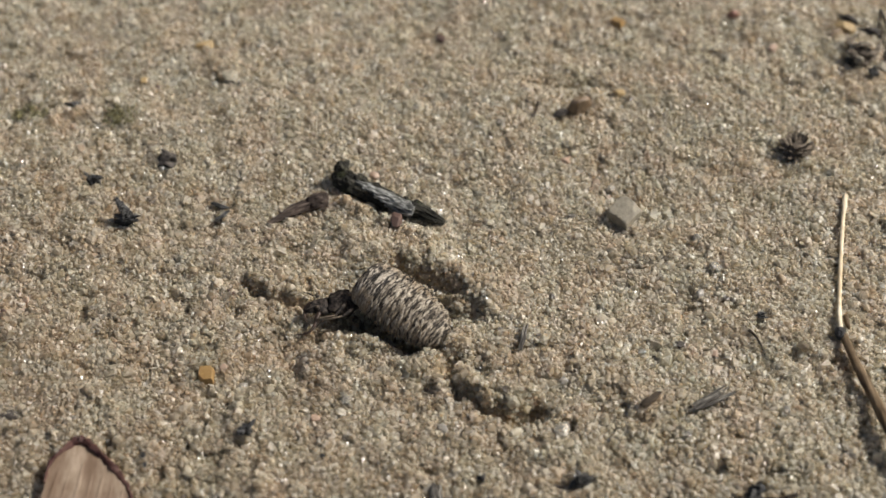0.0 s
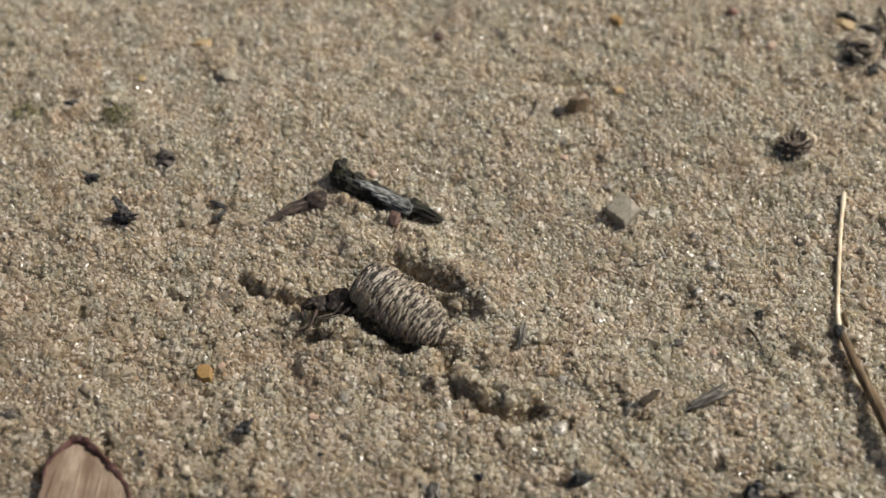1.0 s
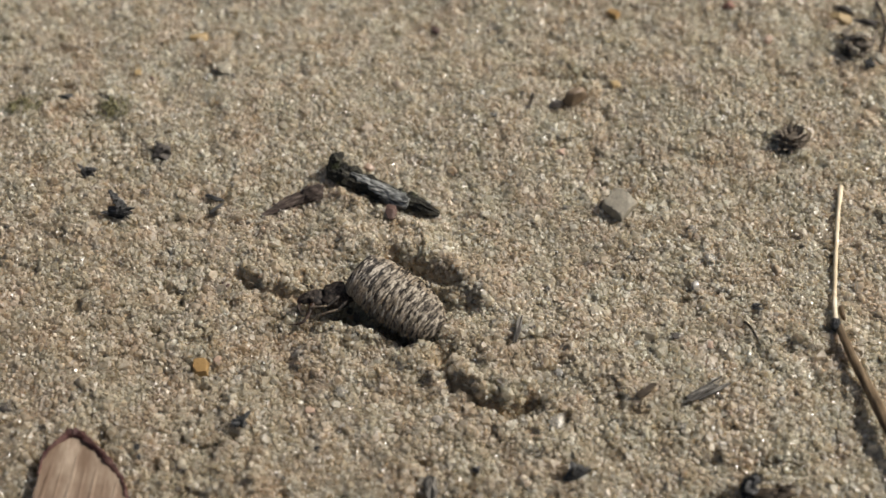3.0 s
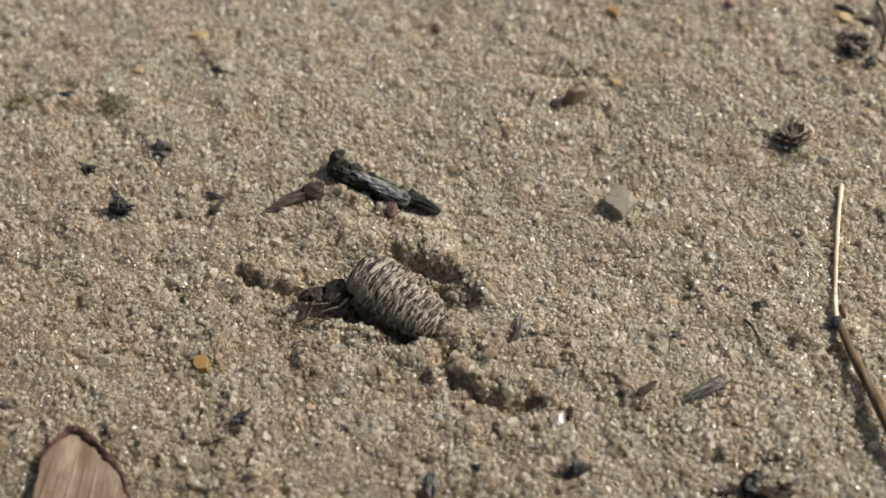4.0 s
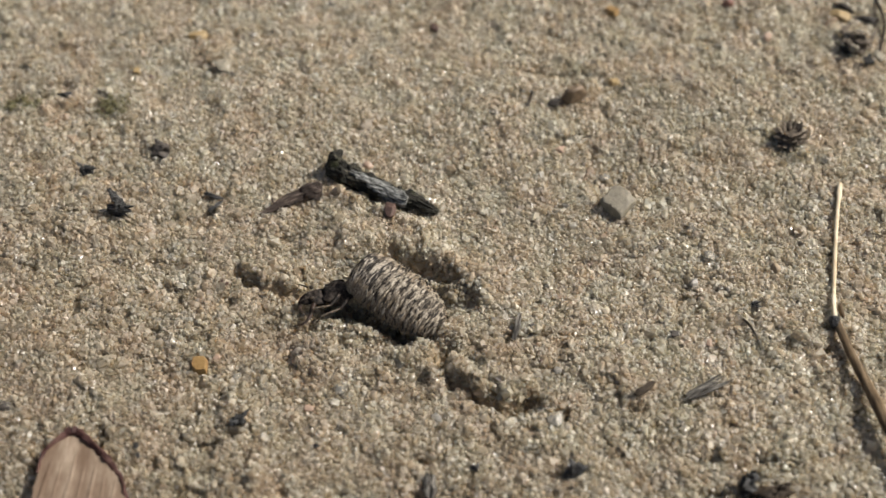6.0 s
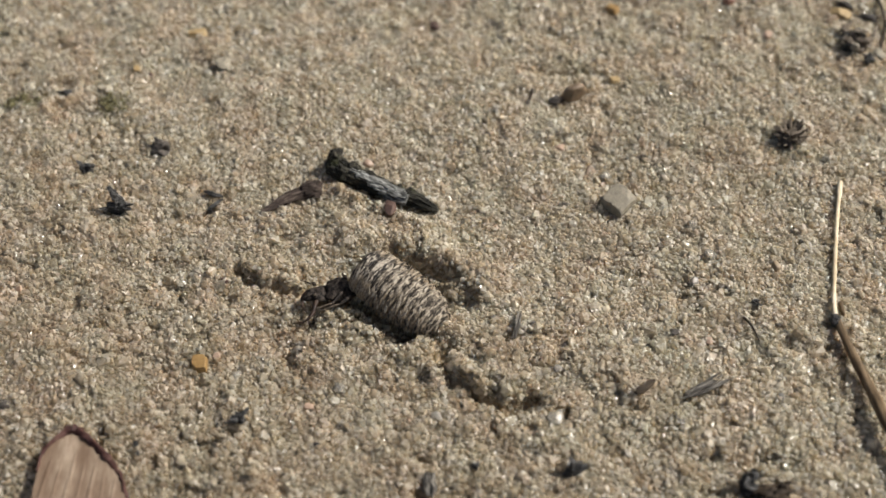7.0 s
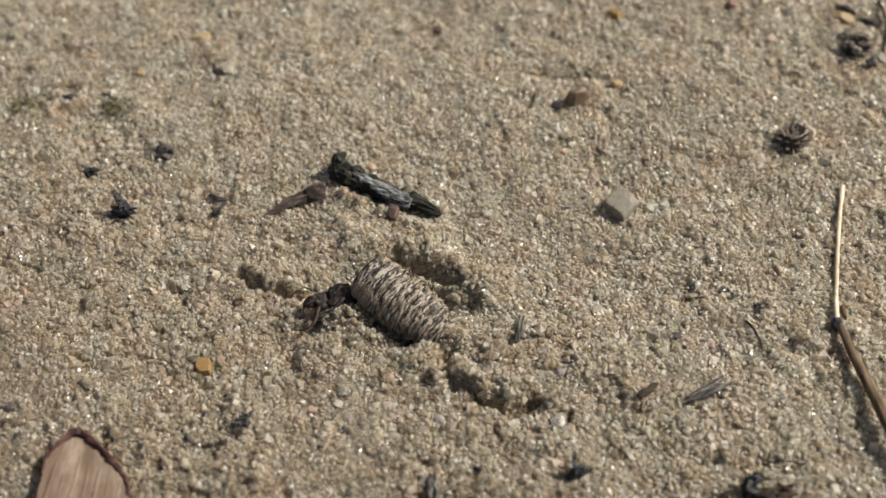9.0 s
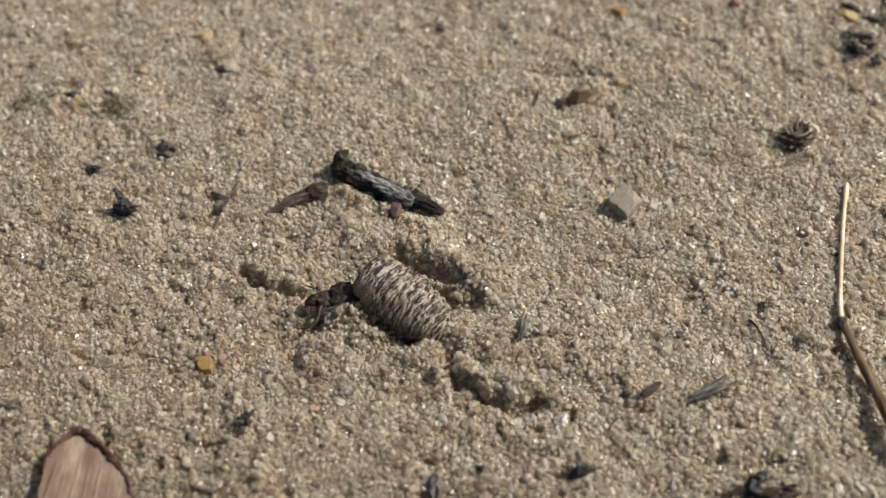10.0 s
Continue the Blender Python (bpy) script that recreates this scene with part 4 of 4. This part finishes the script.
stone("pebble", 29.98, 19.21, (0.9, 0.8, 0.7), M_CLEAR, 70, "clear quartz lump caught in the clod", 0.9, 10)
stone("pebble", 29.25, 17.70, (0.8, 0.7, 0.7), M_FLINT, 71, "grey stone caught in the clod", 0.8, 60)
stone("pebble", 31.15, 17.64, (1.2, 1.7, 0.8), M_FLINT, 72, "pale tan stone beside the clod", 0.25, 20)
hair_root(((32.25, 23.88, 0.3), (32.24, 22.03, 0.5), (32.16, 20.51, 0.4), (31.39, 18.18, 0.2)), 0.16, "thin tan root arching over the clod")

GRAINS = "coloured grains on the sand"
for i, (x, y, s, mat, label) in enumerate((
        (-14.15, -8.95, (1.4, 1.75, 1.1), M_ORANGE, "glassy orange quartz grain on sand"), (-4.9, 7.5, (1.0, 0.9, 0.8), M_PINK, "pink feldspar grain beside the twig"),
        (21.2, 23.2, (1.0, 0.9, 0.8), M_BRICK, "dull red grain on sand"), (-0.4, 21.2, (1.2, 0.8, 0.7), M_RED, "red-brown grain on sand"),
        (12.6, 22.6, (1.5, 1.0, 0.8), M_ORANGE, "tan quartz grain on sand"), (-17.6, 20.3, (2.0, 0.9, 0.7), M_YELLOW, "long ochre quartz grain on sand"),
        (-15.4, 16.6, (1.4, 1.7, 0.9), M_FLINT, "oval tan quartz grain on sand"), (6.8, -9.6, (0.7, 0.6, 0.5), M_WHITE, "bright white quartz grain on sand"),
        (15.9, 1.5, (0.9, 0.85, 0.8), M_CLEAR, "round clear quartz grain on sand"), (16.8, -0.8, (1.0, 0.8, 0.7), M_CLEAR, "grey quartz grain on sand"),
        (-5.9, -10.6, (0.95, 0.9, 0.8), M_CLEAR, "round clear quartz grain on sand"), (6.6, -12.8, (1.3, 0.9, 0.7), M_CLEAR, "large clear quartz grain on sand"),
        (16.0, -7.4, (0.7, 0.6, 0.5), M_PINK, "small orange grain on sand"), (-7.6, -11.7, (0.8, 0.7, 0.5), M_PINK, "pale orange grain on sand"),
        (-13.2, -8.4, (0.7, 0.5, 0.5), M_PINK, "pale pink grain on sand"), (12.2, 15.2, (1.0, 0.9, 0.7), M_YELLOW, "yellow quartz grain on sand"),
        (23.6, 19.6, (0.9, 0.8, 0.7), M_PINK, "orange pink grain on sand"), (-3.3, 3.2, (1.5, 0.9, 0.7), M_RED, "dull red grain under the twig"),
        (-13.3, -2.6, (0.7, 0.5, 0.5), M_RED, "small red-brown grain on sand"), (-20.5, 16.0, (0.5, 0.5, 0.4), M_RED, "small red grain on sand"),
        (-27.0, -4.4, (0.45, 0.4, 0.4), M_RED, "small red grain on sand"), (5.9, -8.9, (0.4, 0.35, 0.3), M_RED, "tiny red grain on sand"),
        (-21.5, 16.5, (0.9, 0.7, 0.6), M_YELLOW, "ochre quartz grain on sand"), (20.9, -1.6, (0.8, 0.8, 0.6), M_TAN, "round tan grain on sand"),
        (19.5, -11.6, (0.6, 0.6, 0.5), M_WHITE, "white quartz grain on sand"), (24.5, -2.7, (0.7, 0.5, 0.5), M_CLEAR, "clear quartz grain on sand"),
        (15.7, -2.9, (0.8, 0.7, 0.6), M_WHITE, "white quartz grain on sand"), (-12.0, -9.5, (0.8, 0.7, 0.6), M_CLEAR, "clear quartz grain on sand"),
        (-0.2, -12.6, (0.8, 0.7, 0.6), M_WHITE, "pale blue-white quartz grain on sand"), (-27.5, -8.0, (0.8, 0.6, 0.5), M_TAN, "tan quartz grain on sand"),
        (-13.5, 20.2, (1.0, 0.6, 0.5), M_WHITE, "white quartz grain on sand"), (-5.0, 22.9, (0.6, 0.5, 0.5), M_WHITE, "bright white quartz grain on sand"))):
    stone("sand_grain", x, y, s, mat, 100 + i, label, 0.17 if s[0] > 0.95 else 0.08, 37 * i % 180, GRAINS, boxy=0.62 if mat in (M_ORANGE, M_YELLOW) else 0.0, facets=3 if mat in (M_ORANGE, M_YELLOW) else 11)

# round glassy grains lying in the scrape behind the larva
for i, (x, y, d) in enumerate(((1.2, -2.0, 0.55), (0.7, -1.55, 0.36), (0.35, -2.2, 0.34), (1.35, -2.85, 0.42), (1.75, -3.15, 0.38), (0.1, -3.2, 0.36), (0.7, -3.55, 0.4), (2.3, -3.3, 0.36), (-0.8, -2.2, 0.34))):
    stone("sand_grain", x, y, (d, d * 0.95, d * 0.9), M_CLEAR, 140 + i, "round clear quartz grain behind the larva", 0.14, 50 * i, GRAINS, facets=2)


# ---- sand that the larva shoves about ----
def sand_clump(x, y, z, spread, count, seed, label):
    """A small heap of grains that is pushed as one."""
    rs = np.random.RandomState(seed)
    a, r = rs.uniform(0, 6.283, count), np.sqrt(rs.rand(count))
    p = np.stack([np.cos(a) * r * spread[0], np.sin(a) * r * spread[1], (1 - r * r) * spread[2] * rs.uniform(0.2, 1.0, count)], -1)
    rad = 0.145 * np.exp(rs.normal(0, 0.22, count))
    ob = new("sand_clump", grain_mesh("sand_clump", p, rad, seed))
    ob.matrix_world = P(x, y, z)
    return tagged(ob, label, "sand", "shoved sand")


CLUMPS = [sand_clump(-6.3, -6.3, -0.9, (1.3, 0.9, 0.9), 220, 201, "small heap of loose sand before the larva"),
          sand_clump(-6.2, -5.9, -0.9, (1.7, 0.9, 0.8), 260, 202, "loose sand heaped against the larva's front"),
          sand_clump(-4.3, -6.5, -0.9, (1.9, 0.8, 0.8), 260, 203, "loose sand heaped along the larva's flank"),
          sand_clump(0.1, -6.2, -2.0, (0.75, 1.0, 0.8), 130, 204, "loose sand slid over the larva's tail")]


def motions():
    # the larva lies still, then backs and sinks into the sand
    def body(dx, dy, dz, ry=0.0, rz=0.0):
        return P(-2.57 + dx, -4.56 + dy, 0.8 + dz, 0, -8 + ry, 142 + rz)

    walk(LARVA, [(0, body(0, 0, 0)), (5.5, body(0, 0, 0)), (5.7, body(-0.05, -0.03, 0, 0, -2.0)), (6.2, body(0.2, 0.05, 0, 0, 1.5)), (6.8, body(0.26, 0.05, 0)), (7.0, body(0.24, 0.05, 0)),
                 (7.8, body(0.2, 0.0, -0.02)), (8.2, body(0.18, -0.1, -0.08, -1)), (8.5, body(0.15, -0.15, -0.12, -2)), (10, body(0.15, -0.15, -0.12, -2))])
    h0 = HEAD.location / MM

    def nod(rx=0.0, ry=0.0, rz=0.0):
        return P(*h0, rx, ry, rz)

    walk(HEAD, [(0, nod(0, 0, 3)), (0.4, nod(0, 4, 3)), (0.9, nod(0, -3, 0)), (1.3, nod()), (5.5, nod()), (5.7, nod(0, 5, 3)), (6.8, nod(0, 3, 4)), (7.0, nod(0, 0, 4)), (7.8, nod(0, 0, 4)),
                (8.0, nod(0, -5, 5)), (8.2, nod(0, 0, 5)), (8.4, nod(0, -3, 6)), (8.8, nod(0, 0, 6)), (10, nod(0, 0, 6))])
    for leg, swing in zip(LEG_PARTS, ((8, 14), (-6, 12), (4, 8))):
        at = leg.location / MM

        def step(ry, rz):
            return P(*at, 0, ry, rz)

        walk(leg, [(0, step(0, swing[0])), (0.5, step(-6, swing[1])), (1.0, step(4, swing[0])), (1.4, step(0, 0)), (5.5, step(0, 0)), (5.8, step(-8, swing[1])), (6.3, step(8, 0)), (6.8, step(12, swing[0])),
                   (7.6, step(8, swing[0])), (7.9, step(0, swing[1])), (8.2, step(16, 4)), (8.6, step(18, 4)), (10, step(18, 4))])
    a, b, c, d = CLUMPS
    walk(a, [(0, P(-6.2, -6.0, -0.9)), (0.4, P(-6.2, -6.0, -0.3)), (0.9, P(-6.2, -5.9, 0.3, 0, 4)), (1.05, P(-6.2, -5.9, 0.3, 0, 4)), (1.3, P(-6.6, -6.2, -0.3, 0, 0, 10)), (1.5, P(-6.6, -6.2, -0.5, 0, 0, 12)),
             (10, P(-6.6, -6.2, -0.5, 0, 0, 12))])
    walk(b, [(0, P(-6.0, -5.6, -2.0)), (5.5, P(-6.0, -5.6, -2.0)), (6.3, P(-6.0, -5.6, -0.6, 5)), (6.8, P(-5.9, -5.6, -0.2, 0)), (7.8, P(-5.9, -5.6, -0.15)), (8.0, P(-5.8, -5.3, 0.4, 8, 0, 6)), (8.2, P(-5.8, -5.5, 0.05)),
             (8.35, P(-5.7, -5.3, 0.4, 6)), (8.6, P(-5.7, -5.4, 0.25)), (10, P(-5.7, -5.4, 0.25))])
    walk(c, [(0, P(-4.0, -6.2, -2.2)), (5.5, P(-4.0, -6.2, -2.2)), (6.8, P(-4.0, -6.2, -0.9)), (7.9, P(-4.0, -6.2, -0.9)), (8.5, P(-4.0, -6.3, -0.75)), (10, P(-4.0, -6.3, -0.75))])
    walk(d, [(0, P(0.2, -6.3, -2.0)), (5.5, P(0.2, -6.3, -2.0)), (6.8, P(0.1, -6.2, -0.25)), (8.0, P(0.1, -6.2, -0.2)), (8.6, P(0.0, -6.15, 0.05)), (10, P(0.0, -6.15, 0.05))])


motions()
